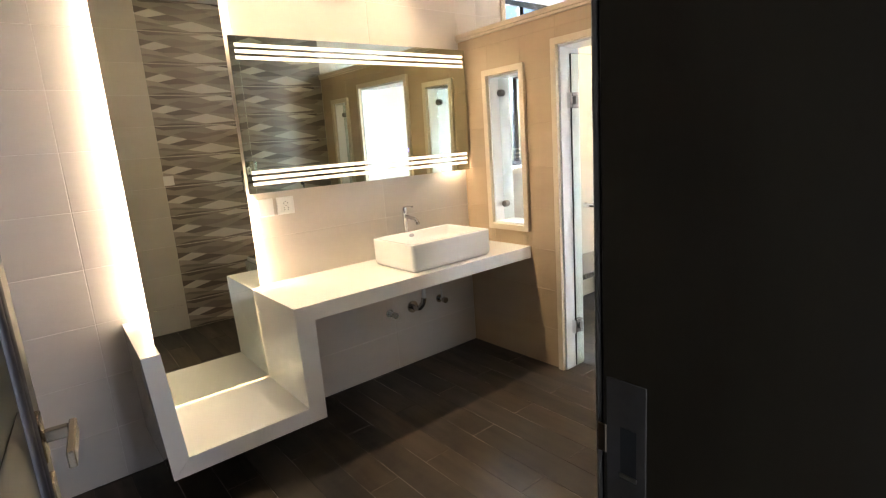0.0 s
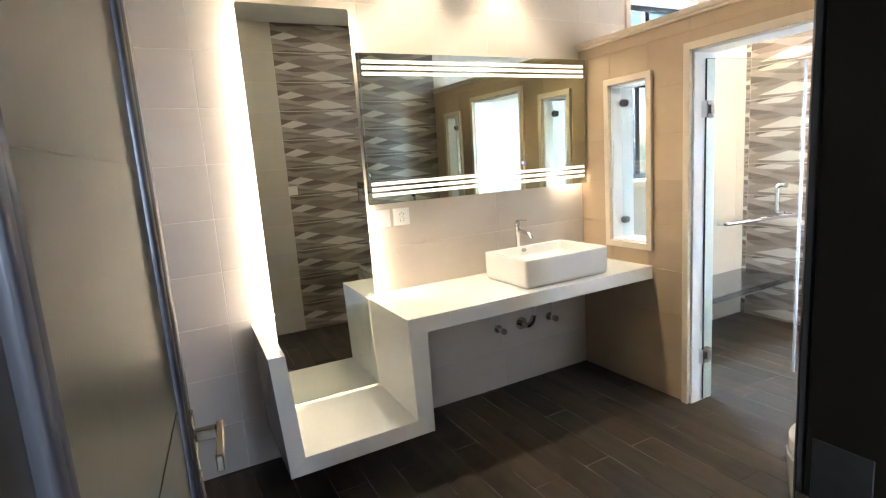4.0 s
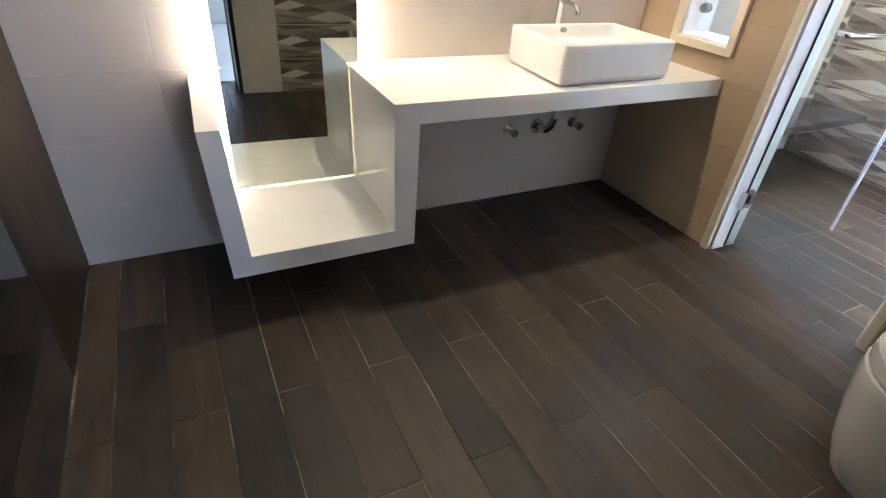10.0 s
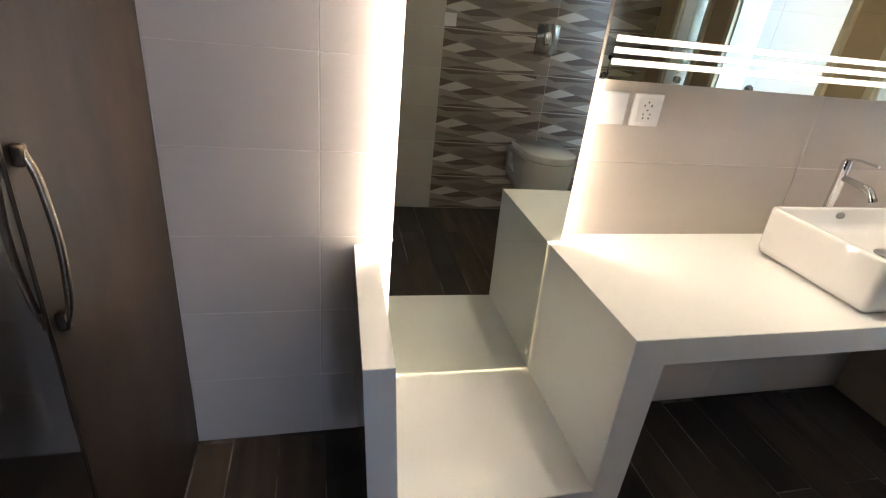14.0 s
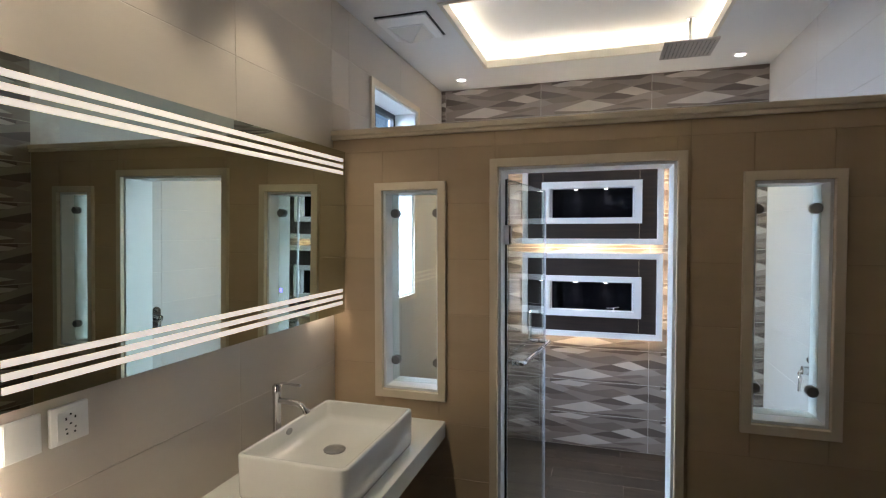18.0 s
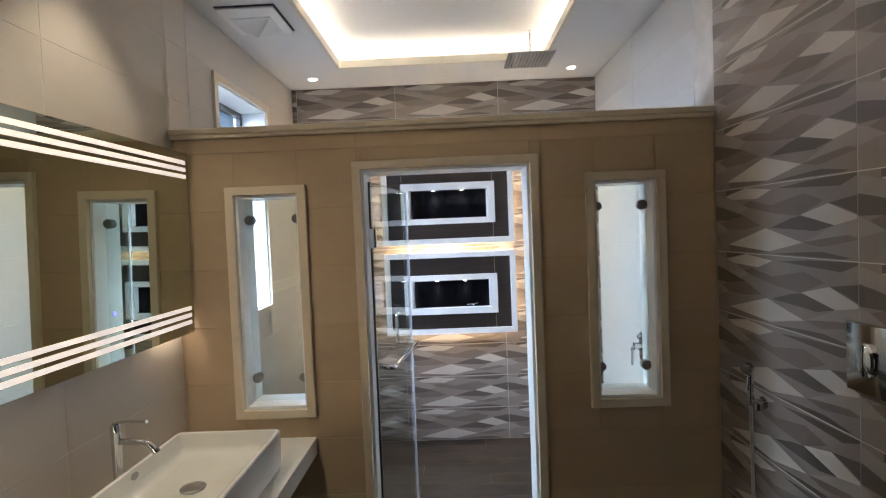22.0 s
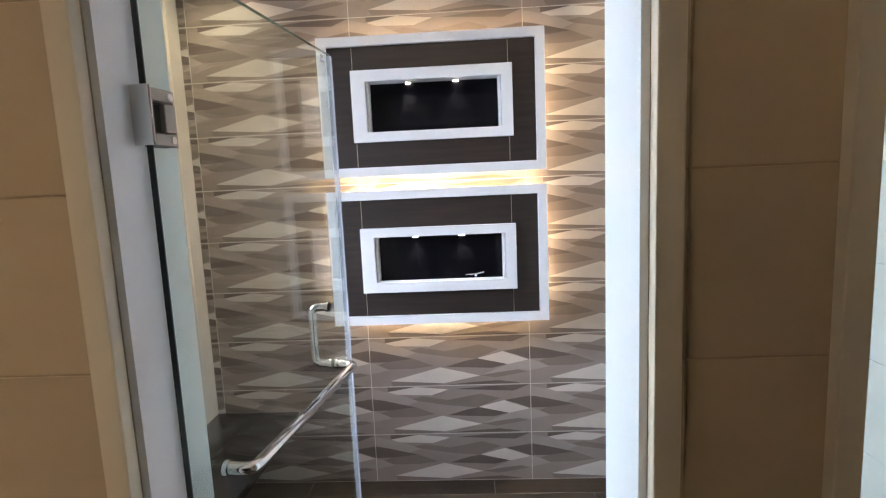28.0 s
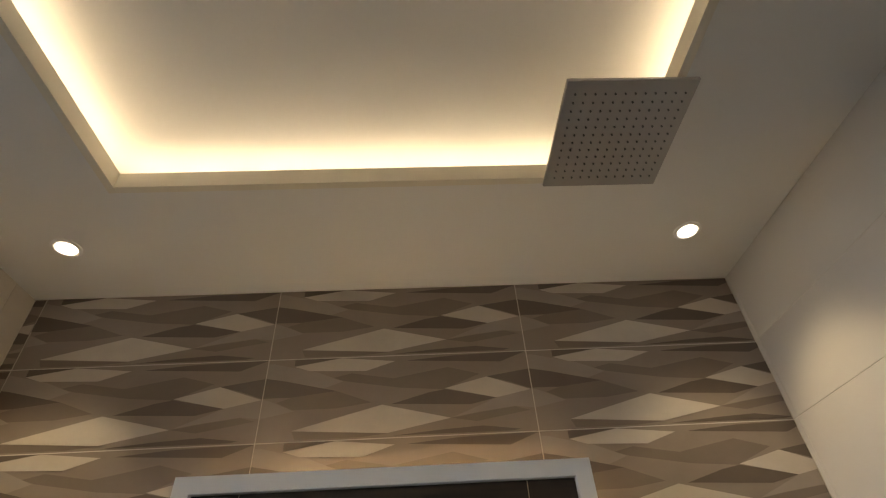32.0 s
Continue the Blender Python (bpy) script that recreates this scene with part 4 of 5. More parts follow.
mixer = thing("shower_mixer", "chrome shower mixer with lever on the white tiled wall", "tap", (0.955, Y_S, 0.93))
bm = rounded_plate(-0.045, 0.045, -0.10, 0.10, 0.006, 0.0005, 0.044)
part("plate", bm, M_CHROME, mixer, smooth=True)
part("valve", tube((0, 0.006, 0.01), (0, 0.055, 0.01), 0.024), M_CHROME, mixer, smooth=True)
part("lever", sweep([(0, 0.05, 0.01), (0, 0.07, -0.005), (-0.035, 0.075, -0.02), (-0.035, 0.078, -0.10)], 0.008), M_CHROME, mixer, smooth=True)
part("knob", tube((0, 0.006, 0.07), (0, 0.03, 0.07), 0.014), M_CHROME, mixer, smooth=True)

vent = thing("ceiling_vent", "square white extractor grille in the ceiling", "vent", (0.482, -0.243, H))
# a dark plate behind the frame gives the slot's shade as colour
part("shadow_gap", box(-0.180, 0.170, -0.160, 0.150, -0.004, -0.0005), M_SLOT, vent, "dark plate standing for the shadow gap beside the grille")
vf = box(-0.170, 0.170, -0.150, 0.150, -0.016, -0.0042, bevel=0.003)
part("frame", vf, M_FRAMEW, vent)
bm = bmesh.new()
vs = [bm.verts.new(v) for v in ((-0.05, -0.09, -0.022), (0.15, -0.09, -0.022), (0.15, 0.11, -0.022), (-0.05, 0.11, -0.022), (0.05, 0.01, -0.082))]
for k in range(4):
    bm.faces.new((vs[k], vs[(k + 1) % 4], vs[4]))
bm.faces.new(vs[3::-1])
bmesh.ops.recalc_face_normals(bm, faces=bm.faces)
part("diffuser", bm, M_PLASTIC, vent)
part("diffuser_neck", box(-0.06, 0.16, -0.10, 0.12, -0.0215, -0.0162, bevel=0.002), M_FRAMEW, vent)

lampcopy = None
for lx, ly in DOWNLIGHTS:
    if lampcopy is None:
        lampcopy = thing("recessed_downlight", "small round white recessed ceiling downlight, lit", "ceiling light", (lx, ly, H), group="ceiling downlights")
        part("trim_ring", lathe([(0.043, -0.0005), (0.044, -0.004), (0.035, -0.006), (0.031, -0.004)], n=28), M_FRAMEW, lampcopy, smooth=True)
        part("lens", lathe([(0.030, -0.0045), (0.029, -0.007), (0.002, -0.0075)], n=24), M_LAMP, lampcopy, smooth=True)
    else:
        copy_thing(lampcopy, Matrix.Translation((lx, ly, H)))

drain = thing("floor_drain", "round steel floor drain beside the tiled curb", "drain", (-0.302, -1.958, 0.0))
part("cover", lathe([(0.046, 0.0005), (0.046, 0.004), (0.042, 0.006), (0.036, 0.0052), (0.030, 0.0075), (0.002, 0.009)], n=28), M_CLIP, drain, smooth=True)

# ---- toilet ----
toilet = thing("wall_hung_toilet", "white wall-hung toilet with closed lid on the patterned wall", "toilet", (-0.840, Y_S, 0.140))


def d_outline(w, l, back, n=14):
    """A D shape: straight at the wall, round at the front, y from the wall."""
    r = w / 2
    pts = [(-r, back)]
    for k in range(n + 1):
        a = math.pi - math.pi * k / n
        pts.append((r * math.cos(a), l - r * 0.98 + r * 0.98 * math.sin(a)))
    pts.append((r, back))
    return pts


def at_z(outline, z, tilt=0.0):
    return [(x, y, z + tilt * y) for x, y in outline]


def grown(w, l, z, tilt=0.0, back=0.002):
    return at_z(d_outline(w, l, back), z, tilt)


bowl = loft([grown(0.20, 0.385, 0.124, -0.20), grown(0.28, 0.445, 0.128, -0.19), grown(0.342, 0.512, 0.156, -0.15), grown(0.364, 0.542, 0.21, -0.09), grown(0.377, 0.562, 0.29, -0.04), grown(0.381, 0.575, 0.378), grown(0.379, 0.573, 0.394), grown(0.372, 0.569, 0.3975, 0, 0.004)])
body = part("bowl", bowl, M_CERAMIC, toilet, smooth=True)
cutter = bmesh.new()
prof = [(0.055, 0.358), (0.132, 0.358), (0.200, 0.240), (0.055, 0.260)]
loft([[(-0.30, y, z) for y, z in prof], [(-0.04, y, z) for y, z in prof]], cutter)
loft([[(0.04, y, z) for y, z in prof], [(0.30, y, z) for y, z in prof]], cutter)
cut_me = bpy.data.meshes.new("cutter")
cutter.to_mesh(cut_me)
cutter.free()
cut_ob = bpy.data.objects.new("cutter", cut_me)
scene.collection.objects.link(cut_ob)
cut_ob.location = toilet.location
body_mod = body.modifiers.new("recess", "BOOLEAN")
body_mod.operation, body_mod.object, body_mod.solver = "DIFFERENCE", cut_ob, "EXACT"
bpy.context.view_layer.update()
shaped = bpy.data.meshes.new_from_object(body.evaluated_get(bpy.context.evaluated_depsgraph_get()))
body.modifiers.clear()
body.data = shaped
bpy.data.objects.remove(cut_ob)
shaped.set_sharp_from_angle(angle=radians(35))
lid = loft([grown(0.364, 0.566, 0.401, 0, 0.074), grown(0.370, 0.569, 0.404, 0, 0.071), grown(0.370, 0.569, 0.443, 0, 0.071), grown(0.367, 0.5675, 0.4465, 0, 0.0725), grown(0.362, 0.5645, 0.448, 0, 0.075)])
part("lid", lid, M_CERAMIC, toilet, "closed white seat lid", smooth=True)
# near-black plates paint in the shade of the upper recess
for sx in (-1, 1):
    part("fixing_hole", box(min(sx * 0.0405, sx * 0.043), max(sx * 0.0405, sx * 0.043), 0.058, 0.128, 0.306, 0.356), M_SLOT, toilet, "dark plate for the shade in the fixing recess")
part("hinge_block", box(-0.12, 0.12, 0.03, 0.0715, 0.398, 0.425, bevel=0.008, seg=3), M_CERAMIC, toilet, smooth=True)

flush = thing("flush_plate", "chrome flush plate with oval push button on the tiles", "flush plate", (-0.858, Y_S, 1.308))
part("plate", box(-0.085, 0.085, 0.0005, 0.016, -0.103, 0.103, bevel=0.005, seg=3), M_CHROME_D, flush, smooth=True)
bm = lathe([(0.040, 0.0), (0.040, 0.008), (0.034, 0.014), (0.004, 0.016)], n=28)
bmesh.ops.transform(bm, matrix=pose(0.0, 0.0165, 0.0, -90, 0, 0) @ Matrix.Diagonal((0.78, 1.25, 1, 1)), verts=bm.verts)
button = part("button", bm, M_CHROME, flush, "oval split push button", smooth=True)
bm = box(-0.0008, 0.0008, 0.030, 0.0332, -0.045, 0.045)
part("split", bm, M_SLOT, button)

spray = thing("bidet_spray", "chrome bidet spray with hose hooked on the patterned wall", "bidet spray", (-0.335, Y_S, 1.0))
part("holder", tube((0.0, 0.0005, 0.010), (0.0, 0.052, 0.010), 0.015), M_CHROME, spray, smooth=True)
part("rose", tube((0.0, 0.0003, 0.010), (0.0, 0.006, 0.010), 0.024), M_CHROME_D, spray, smooth=True)
part("valve_knob", lathe([(0.010, -0.016), (0.017, -0.014), (0.018, 0.012), (0.012, 0.016)], n=18, at=(-0.030, 0.040, 0.010)), M_CHROME, spray, smooth=True)
part("handle", sweep([(0.004, 0.050, 0.012), (0.004, 0.052, 0.07), (0.004, 0.050, 0.128), (-0.004, 0.062, 0.148)], 0.0115, n=14), M_CHROME, spray, smooth=True)
bm = lathe([(0.012, -0.022), (0.019, -0.012), (0.020, 0.016), (0.016, 0.020)], n=18)
bmesh.ops.transform(bm, matrix=pose(-0.010, 0.068, 0.150, -95, 0, 40), verts=bm.verts)
part("nozzle", bm, M_CHROME_D, spray, smooth=True)
part("trigger", sweep([(-0.006, 0.064, 0.112), (-0.004, 0.066, 0.06)], 0.0045, n=8), M_CHROME, spray, smooth=True)
part("hose", sweep([(0.004, 0.050, -0.004), (0.006, 0.046, -0.30), (0.002, 0.042, -0.62), (-0.020, 0.045, -0.76), (-0.050, 0.040, -0.78), (-0.055, 0.020, -0.74)], 0.0068, n=10), M_STEEL, spray, smooth=True)
part("hose_elbow", tube((-0.055, 0.0005, -0.735), (-0.055, 0.034, -0.735), 0.013), M_CHROME, spray, smooth=True)

# ---- tiled curb with black top beside the doorway ----
curb = thing("tiled_curb", "low tiled curb box with black granite edging", "curb", (-0.12, -2.1, 0.0))
CX, CZ = -0.228, 0.195
for q in ((CX + 0.12, CX + 0.14, -0.338, 0.345, 0.001, CZ), (CX + 0.141, 0.119, 0.327, 0.345, 0.001, CZ), (CX + 0.141, 0.119, -0.338, 0.3265, 0.001, 0.10)):
    part("side", box(*q), M_CURB, curb)
part("edging", box(CX + 0.115, CX + 0.205, -0.338, 0.350, CZ + 0.0005, CZ + 0.022, bevel=0.002), M_BLACK, curb, "black granite edging")
part("edging", box(CX + 0.2055, 0.119, 0.262, 0.350, CZ + 0.0005, CZ + 0.022, bevel=0.002), M_BLACK, curb, "black granite edging")

# ---- sockets and switch ----
plate = thing("blank_wall_plate", "plain white plastic plate on the tiled wall", "wall plate", (-1.503, 0, 1.225))
part("plate", box(-0.045, 0.045, -0.011, -0.0005, -0.049, 0.049, bevel=0.003, seg=2), M_PLASTIC, plate, smooth=True)
part("cover", box(-0.040, 0.040, -0.0125, -0.0112, -0.044, 0.044), M_PLASTIC, plate)
sock = thing("power_socket", "white universal power socket on the tiled wall", "socket", (-1.388, 0, 1.225))
part("plate", box(-0.050, 0.050, -0.012, -0.0005, -0.049, 0.049, bevel=0.003, seg=2), M_PLASTIC, sock, smooth=True)
part("face", box(-0.034, 0.034, -0.0135, -0.0122, -0.036, 0.036), M_PLASTIC, sock)
for hx, hz, w, hh in ((0.0, 0.0, 0.006, 0.004), (-0.012, 0.014, 0.004, 0.007), (0.012, 0.014, 0.004, 0.007), (0.0, 0.024, 0.005, 0.005), (-0.012, -0.012, 0.005, 0.004), (0.012, -0.012, 0.005, 0.004), (-0.010, -0.024, 0.005, 0.005), (0.010, -0.024, 0.005, 0.005)):
    part("hole", box(hx - w / 2, hx + w / 2, -0.0141, -0.0137, hz - hh / 2, hz + hh / 2), M_SLOT, sock)
switch = thing("light_switch", "small white switch plate on plain tiles", "switch", (-1.575, Y_S, 1.375))
part("plate", box(-0.042, 0.042, 0.0005, 0.011, -0.042, 0.042, bevel=0.003, seg=2), M_PLASTIC, switch, smooth=True)
part("rocker", box(-0.018, 0.018, 0.0112, 0.0145, -0.026, 0.026, bevel=0.001), M_PLASTIC, switch)

# ---- pipes under the basin ----
for vx in (-0.765, -0.335):
    valve = thing("angle_valve", "chrome angle valve on the wall under the basin", "valve", (vx, 0, 0.41), group="valves under the basin")
    part("rose", tube((0, -0.0005, 0), (0, -0.008, 0), 0.028), M_CHROME_D, valve, smooth=True)
    part("body", tube((0, -0.008, 0), (0, -0.055, 0), 0.012), M_CHROME, valve, smooth=True)
    part("handle", tube((0, -0.056, 0), (0, -0.080, 0), 0.021), M_CHROME_D, valve, smooth=True)
    if vx > -0.5:
        part("supply_hose", sweep([(0, -0.035, 0.012), (0, -0.036, 0.09), (-0.012, -0.06, 0.19), (-0.02, -0.08, 0.310)], 0.006, n=10), M_STEEL, valve, smooth=True)
trap = thing("basin_waste", "chrome waste bend between basin and wall", "waste pipe", (-0.575, 0, 0.41))
part("rose", tube((0, -0.0005, 0), (0, -0.010, 0), 0.042), M_CHROME_D, trap, smooth=True)
part("bend", sweep([(0, -0.010, 0), (0.004, -0.070, -0.006), (0.022, -0.10, 0.03), (0.030, -0.105, 0.075)], 0.018, n=14), M_CHROME_D, trap, smooth=True)
bm = bmesh.new()
for k in range(22):
    tube((0.030 + 0.0006 * k, -0.105 - 0.0004 * k, 0.0765 + 0.0108 * k), (0.030 + 0.0006 * k, -0.105 - 0.0004 * k, 0.0862 + 0.0108 * k), 0.0155, bm, 14, 0.0125)
part("flexible_pipe", bm, M_STEEL, trap, "ribbed flexible waste pipe")

# ---- wardrobe beside the vanity ----
ward = thing("wardrobe", "tall brown gloss wardrobe with bow handle, closed", "wardrobe", (X_W - 0.27, -1.2, 0))
part("body", box(-0.27, 0.248, -1.235, 1.197, 0.0, 2.62), M_CAB, ward)
ld = part("door", box(0.2495, 0.27, 0.527, 1.196, 0.012, 2.6, bevel=0.0015), M_CAB, ward, "brown laminate door")
part("door", box(0.2495, 0.268, -0.40, 0.5235, 0.012, 2.6, bevel=0.0015), M_CAB2, ward, "dark mirror-gloss door")
part("door", box(0.2495, 0.268, -1.23, -0.4035, 0.012, 2.6, bevel=0.0015), M_CAB2, ward, "dark mirror-gloss door")
part("edge_trim", box(0.262, 0.2715, 0.5242, 0.5264, 0.012, 2.6), M_BRONZE_D, ward, "dark bronze edge strip")
part("bow_handle", sweep([(0.280, 0.548, 0.935), (0.294, 0.548, 0.975), (0.303, 0.548, 1.085), (0.294, 0.548, 1.195), (0.280, 0.548, 1.235)], 0.0062, n=12), M_BRONZE, ld, "bowed bronze handle", smooth=True)
for hz in (0.948, 1.222):
    part("post", box(0.2702, 0.288, 0.540, 0.556, hz - 0.016, hz + 0.016, bevel=0.003), M_BRONZE_D, ld, smooth=True)

# ---- entrance: frame, open leaf and hall ----
frame_ob = thing("entry_frame", "dark stained timber frame lining the entrance", "door frame", (-2.3, Y_S, 0), kind="structure")


def ebox(x0, x1, y0, y1, z0, z1, bevel=0.0):
    return box(x0 + 2.3, x1 + 2.3, y0 - Y_S, y1 - Y_S, z0, z1, bevel=bevel)


part("jamb", ebox(-1.952, -1.9225, -2.765, -2.443, 0.001, 2.052, 0.003), M_DOOR, frame_ob)
part("jamb", ebox(-2.7545, -2.731, -2.765, -2.443, 0.001, 2.052, 0.003), M_DOOR, frame_ob)
part("head", ebox(-2.7545, -1.9225, -2.765, -2.443, 2.0525, 2.0795, 0.003), M_DOOR, frame_ob)
part("casing", ebox(-1.952, -1.926, -2.4395, -2.4305, 0.001, 2.12, 0.004), M_DOOR, frame_ob)
part("casing", ebox(-2.786, -2.731, -2.4395, -2.4305, 0.001, 2.12, 0.004), M_DOOR, frame_ob)
part("casing", ebox(-2.7305, -1.9525, -2.4395, -2.4305, 2.052, 2.12, 0.004), M_DOOR, frame_ob)
part("outer_casing", ebox(-1.960, -1.930, -2.790, -2.7655, 0.001, 2.13, 0.006), M_CASING, frame_ob)
part("outer_casing", ebox(-2.83, -2.735, -2.798, -2.7655, 0.001, 2.13, 0.006), M_CASING, frame_ob)
part("outer_casing", ebox(-2.7345, -1.9605, -2.798, -2.7655, 2.06, 2.13, 0.006), M_CASING, frame_ob)
strike = part("strike_plate", ebox(-1.9545, -1.9525, -2.512, -2.452, 0.86, 1.17, 0.0008), M_STRIKE, frame_ob, "dull zinc strike plate with curved lip")
for z0, z1 in ((1.03, 1.10), (0.90, 0.99)):
    part("keep_hole", ebox(-1.9553, -1.9546, -2.498, -2.474, z0, z1), M_SLOT, strike)
    part("keep_edge", ebox(-1.9575, -1.9548, -2.499, -2.473, z0 - 0.006, z0 - 0.0005), M_STEEL, strike)
bm = ebox(-1.9560, -1.9525, -2.4515, -2.437, 1.05, 1.095, 0.0015)
part("strike_lip", bm, M_BRONZE_D, strike, "bronze coloured strike lip")

leaf = thing("entry_door", "dark stained panelled door with pewter lever handle, standing open", "door", (-2.716, -2.462, 0.0))
leaf.rotation_euler = (0, 0, radians(90 - 5.4))
LW, LH, LK = 0.785, 2.04, 0.742
part("slab", box(0.0, LW, -0.060, 0.010, 0.008, LH, bevel=0.003), M_DOOR, leaf)


def moulding(u0, u1, w0, w1, width, rise, y):
    """A raised rounded border on the outer face, which looks to -y."""
    bm = bmesh.new()
    prof = [(0, 0), (0.03, 0.45), (0.12, 0.85), (0.24, 1.0), (0.36, 0.85), (0.45, 0.45), (0.48, 0.3), (0.54, 0.3), (0.57, 0.42), (0.66, 0.72), (0.77, 0.82), (0.88, 0.7), (0.97, 0.35), (1.0, 0.0)]
    rings = []
    for s, r in prof:
        d = s * width
        rings.append([bm.verts.new((x, y - r * rise, z)) for x, z in ((u0 + d, w0 + d), (u1 - d, w0 + d), (u1 - d, w1 - d), (u0 + d, w1 - d))])
    for a, b in zip(rings, rings[1:]):
        for k in range(4):
            bm.faces.new((a[k], a[(k + 1) % 4], b[(k + 1) % 4], b[k]))
    bmesh.ops.recalc_face_normals(bm, faces=bm.faces)
    return bm


part("border_moulding", moulding(0.050, 0.640, 0.11, LH - 0.11, 0.036, 0.013, -0.0602), M_BEAD, leaf, "glossy dark double bead", smooth=True)
for xa, xb, za, zb in [(0.104, 0.586, z, z) for z in (0.35, 0.745, 1.16, 1.54, 1.87)]:
    a, b = Vector((xa, -0.0604, za)), Vector((xb, -0.0604, zb))
    d = (b - a).normalized().cross(Vector((0, 1, 0))) * 0.0022
    bm = bmesh.new()
    f = [bm.verts.new(v) for v in (a - d, b - d, b + d, a + d)]
    g = [bm.verts.new(v.co + Vector((0, -0.0012, 0))) for v in f]
    bm.faces.new(g)
    for k in range(4):
        bm.faces.new((f[k], f[(k + 1) % 4], g[(k + 1) % 4], g[k]))
    bmesh.ops.recalc_face_normals(bm, faces=bm.faces)
    part("inlay_line", bm, M_PEWTER, leaf, "thin metal inlay line")
for s, yb in ((-1, -0.0605), (1, 0.0105)):
    lever = part("lever_handle", box(LK - 0.075, LK - 0.030, min(yb, yb + s * 0.010), max(yb, yb + s * 0.010), 1.03, 1.11, bevel=0.002), M_BRONZE, leaf, "square pewter lever handle")
    part("neck", box(LK - 0.062, LK - 0.045, min(yb + s * 0.0105, yb + s * 0.045), max(yb + s * 0.0105, yb + s * 0.045), 1.060, 1.080, bevel=0.002), M_BRONZE, lever)
    part("grip", box(LK - 0.175, LK - 0.042, min(yb + s * 0.0455, yb + s * 0.057), max(yb + s * 0.0455, yb + s * 0.057), 1.056, 1.084, bevel=0.002), M_BRONZE, lever)
    part("lock_rose", box(LK - 0.075, LK - 0.030, min(yb, yb + s * 0.010), max(yb, yb + s * 0.010), 0.935, 0.995, bevel=0.002), M_BRONZE, leaf, "square lock rose")
part("lock_face", box(LW + 0.0002, LW + 0.0022, -0.043, -0.019, 0.98, 1.21), M_STEEL, leaf, "steel lock faceplate")
for hz in (1.235, 0.25, 1.80):
    hp = part("hinge", box(-0.0025, -0.0003, -0.048, 0.009, hz - 0.06, hz + 0.06, bevel=0.0005), M_PEWTER2, leaf, "pale metal hinge leaf")
    for dz in (-0.04, 0.0, 0.04):
        part("screw", tube((-0.0026, -0.014, hz + dz), (-0.0036, -0.014, hz + dz), 0.0055, n=12), M_SLOT, hp)
    part("knuckle", tube((-0.004, 0.0155, hz - 0.06), (-0.004, 0.0155, hz + 0.06), 0.006, n=12), M_PEWTER2, hp, smooth=True)

tagged(part("hall_wall_north", box(-1.929, 0.5, Y_S - 0.318, Y_S - 0.3005, 0, 2.9), M_HALL), "white painted hall wall beside the entrance", "wall", kind="structure")
tagged(part("hall_wall_north", box(-5, -2.831, Y_S - 0.318, Y_S - 0.3005, 0, 2.9), M_HALL), "white painted hall wall beside the entrance", "wall", kind="structure")
hs = thing("hall_switch", "white switch plate on the hall wall", "switch", (-1.56, Y_S - 0.318, 1.27))
part("plate", box(-0.043, 0.043, -0.010, -0.0005, -0.06, 0.06, bevel=0.003), M_PLASTIC, hs)
part("rocker", box(-0.018, 0.018, -0.0135, -0.0102, -0.03, 0.03, bevel=0.001), M_PLASTIC, hs)
for nm, q, m in (("hall_floor", (-5, 0.5, -5.6, Y_S - 0.31, -0.2, -0.002), M_HALLF), ("hall_ceiling", (-5, 0.5, -5.6, Y_S - 0.3, 2.9, 3.0), M_HALL), ("hall_wall_east", (-0.3, -0.1, -5.6, Y_S - 0.31, 0, 2.9), M_HALL), ("hall_wall_west", (-4.5, -4.3, -5.6, Y_S - 0.31, 0, 2.9), M_HALL)):
    tagged(part(nm, box(*q), m), "plain pale hall surface outside the entrance", "wall", kind="structure")
# unseen wall; its opening is made up to seat the added hall lamp
slab("hall_wall_south", "y", -5.7, -5.5, minus([(-5, 0.5, 0, 2.9)], (-1.9, -0.6, 0.9, 2.2)), M_HALL, "plain pale hall wall with an added opening for the fill lamp")

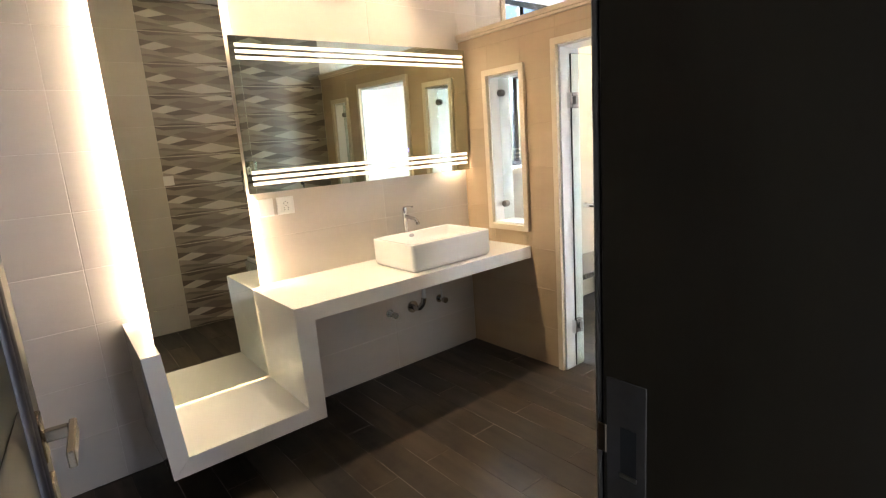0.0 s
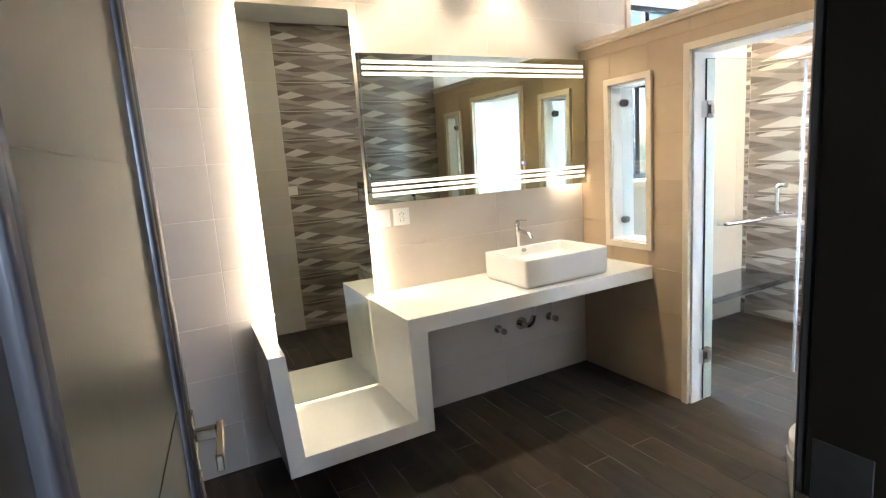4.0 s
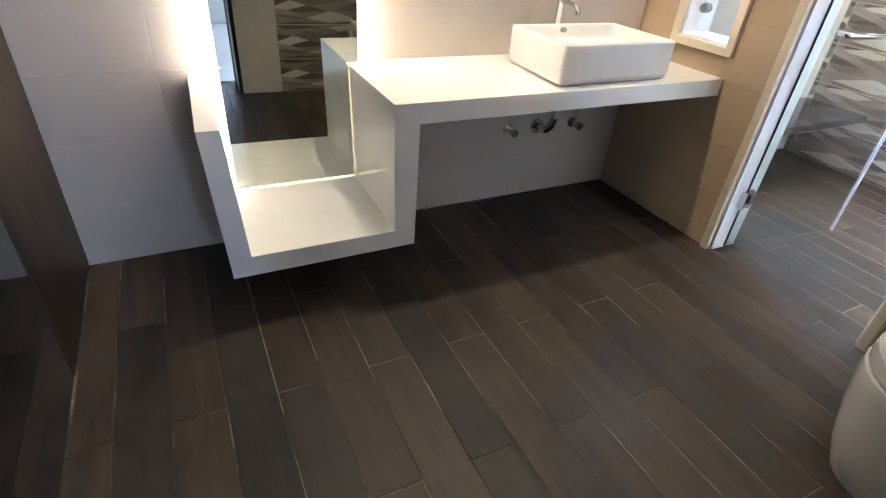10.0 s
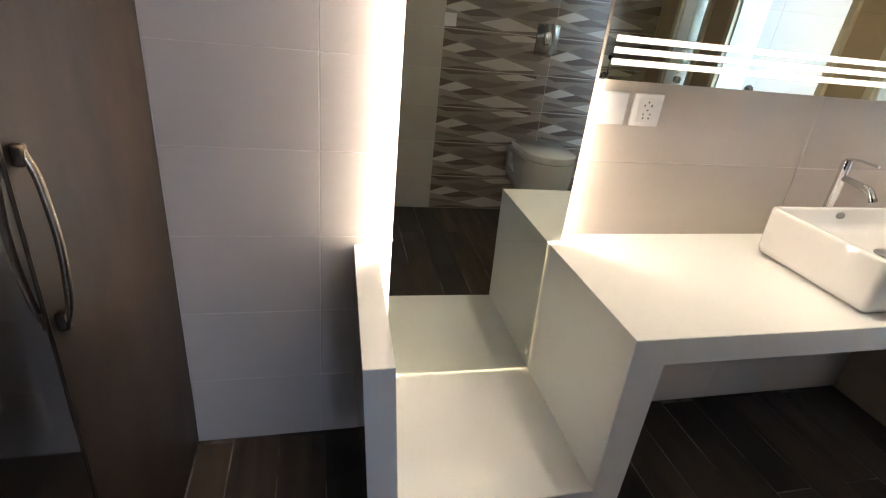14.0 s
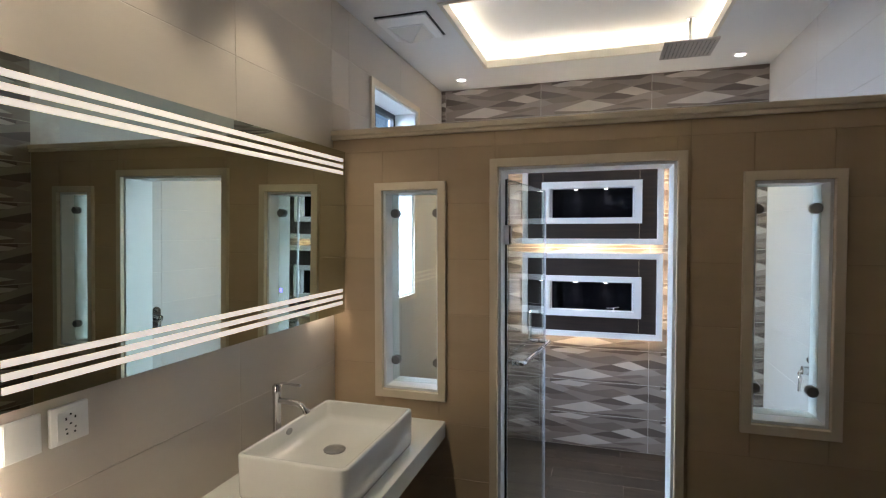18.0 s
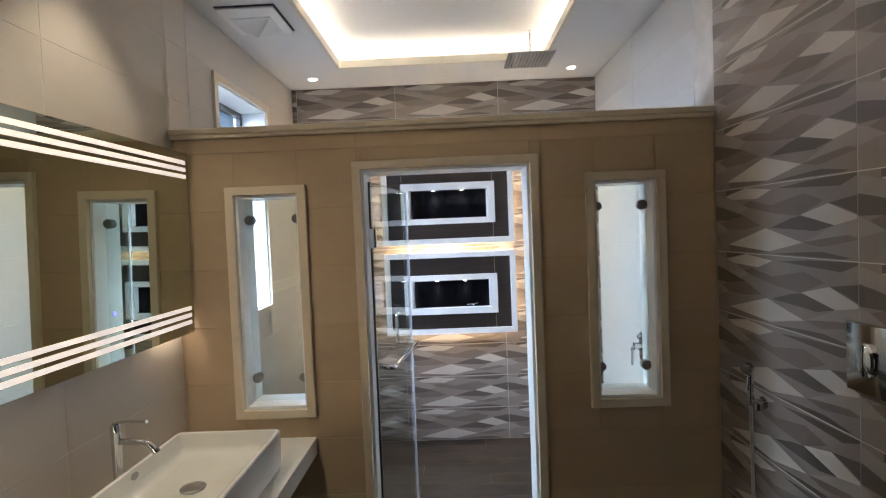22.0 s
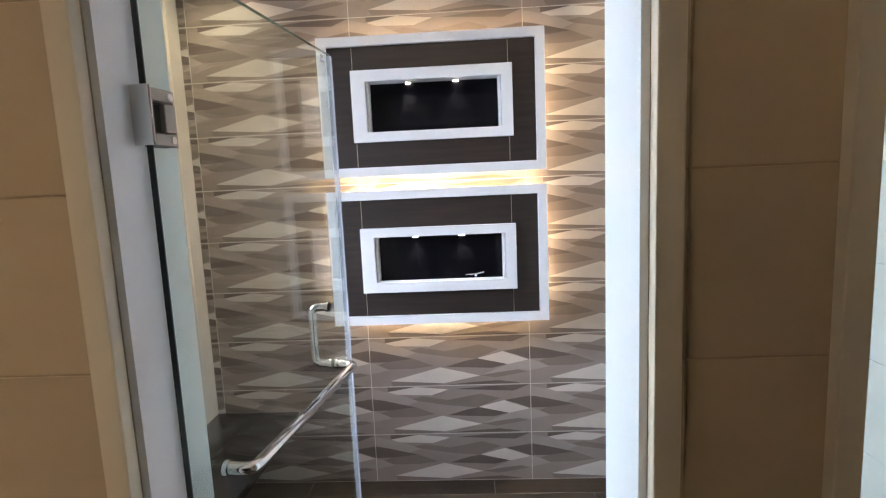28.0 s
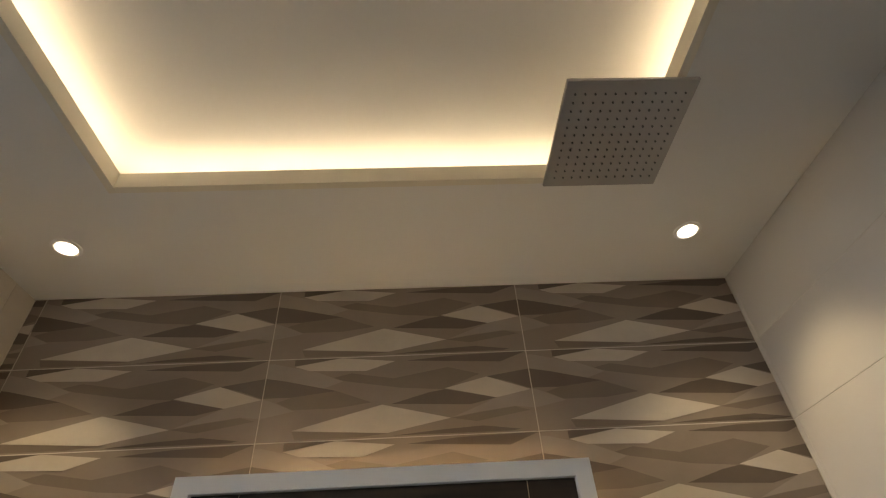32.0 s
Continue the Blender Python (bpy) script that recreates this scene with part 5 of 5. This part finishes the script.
# ---- tiles of walls and floor ----
clad(wall_north, M_TILE, 0.0, 0, X_W, P0 + 0.0, 0.0, H, -0.722 - COL * 3, [])
clad(wall_north, M_TILE, 0.0, 0, P1, X_E, 0.0, H, -0.722, HOLES_N)
clad(wall_north, M_TILE, 0.0, 0, P0, P1, 2.19, H, P0, [])
clad(partition, M_TILE_T, P0, 270, Y_S, -0.0, 0.0, 2.18, -0.84 - COL * 2, HOLES_P)
clad(partition, M_TILE, P1, 90, Y_S, -0.0, 0.0, 2.18, -0.84 - COL * 2, HOLES_P)
clad(wall_south, M_TILE, Y_S, 180, X_W, -1.612, 0.0, H, -1.612 - COL * 2, [ENTRY])
clad(wall_south, M_TILE_W, Y_S, 180, P1, X_E, 0.0, H, P1, [], gap=0.0014)
clad_facets(wall_east, (X_E + T, 0.0, 0), 270, [(0.040, 0.60), (0.796, 0.028), (0.827, 0.0), (0.777, 0.0)])
clad_facets(wall_south, (0.0, Y_S - T, 0), 180, [(0.806, 0.0), (0.806, 0.0)])


def plank_mesh(w, l, cache={}):
    key = (round(w, 3), round(l, 3))
    if key not in cache:
        bm = box(-w / 2, w / 2, -l / 2, l / 2, -0.011, 0.0)
        bmesh.ops.bevel(bm, geom=[e for e in bm.edges if all(v.co.z > -0.005 for v in e.verts)], offset=0.0015, segments=1, affect="EDGES")
        me = bpy.data.meshes.new("plank")
        bm.to_mesh(me)
        bm.free()
        cache[key] = me
    return cache[key]


pick = random.Random(11)
PLANK_W, PLANK_L = 0.1575, 0.97
for k in range(-1, 29):
    x0 = -2.676 + PLANK_W * k
    w0, w1 = max(x0, X_W), min(x0 + PLANK_W, X_E)
    y = 0.0 - (0.49 if k % 2 == 0 else 0.0) + (0.0 if k % 2 == 0 else -0.015) + PLANK_L
    while y > Y_S - 0.3:
        y0, y1 = max(y - PLANK_L, Y_S - 0.31 if -2.80 < x0 < -1.93 else Y_S), min(y, 0.0)
        if y1 - y0 > 0.02 and w1 - w0 > 0.02:
            ob = hang("plank", plank_mesh(w1 - w0 - 0.004, y1 - y0 - 0.004), None, floor, ((w0 + w1) / 2, (y0 + y1) / 2, 0))
            if not ob.data.materials:
                ob.data.materials.append(M_PLANK)
            if pick.random() < 0.35:
                ob.material_slots[0].link = "OBJECT"
                ob.material_slots[0].material = M_PLANK2
        y -= PLANK_L
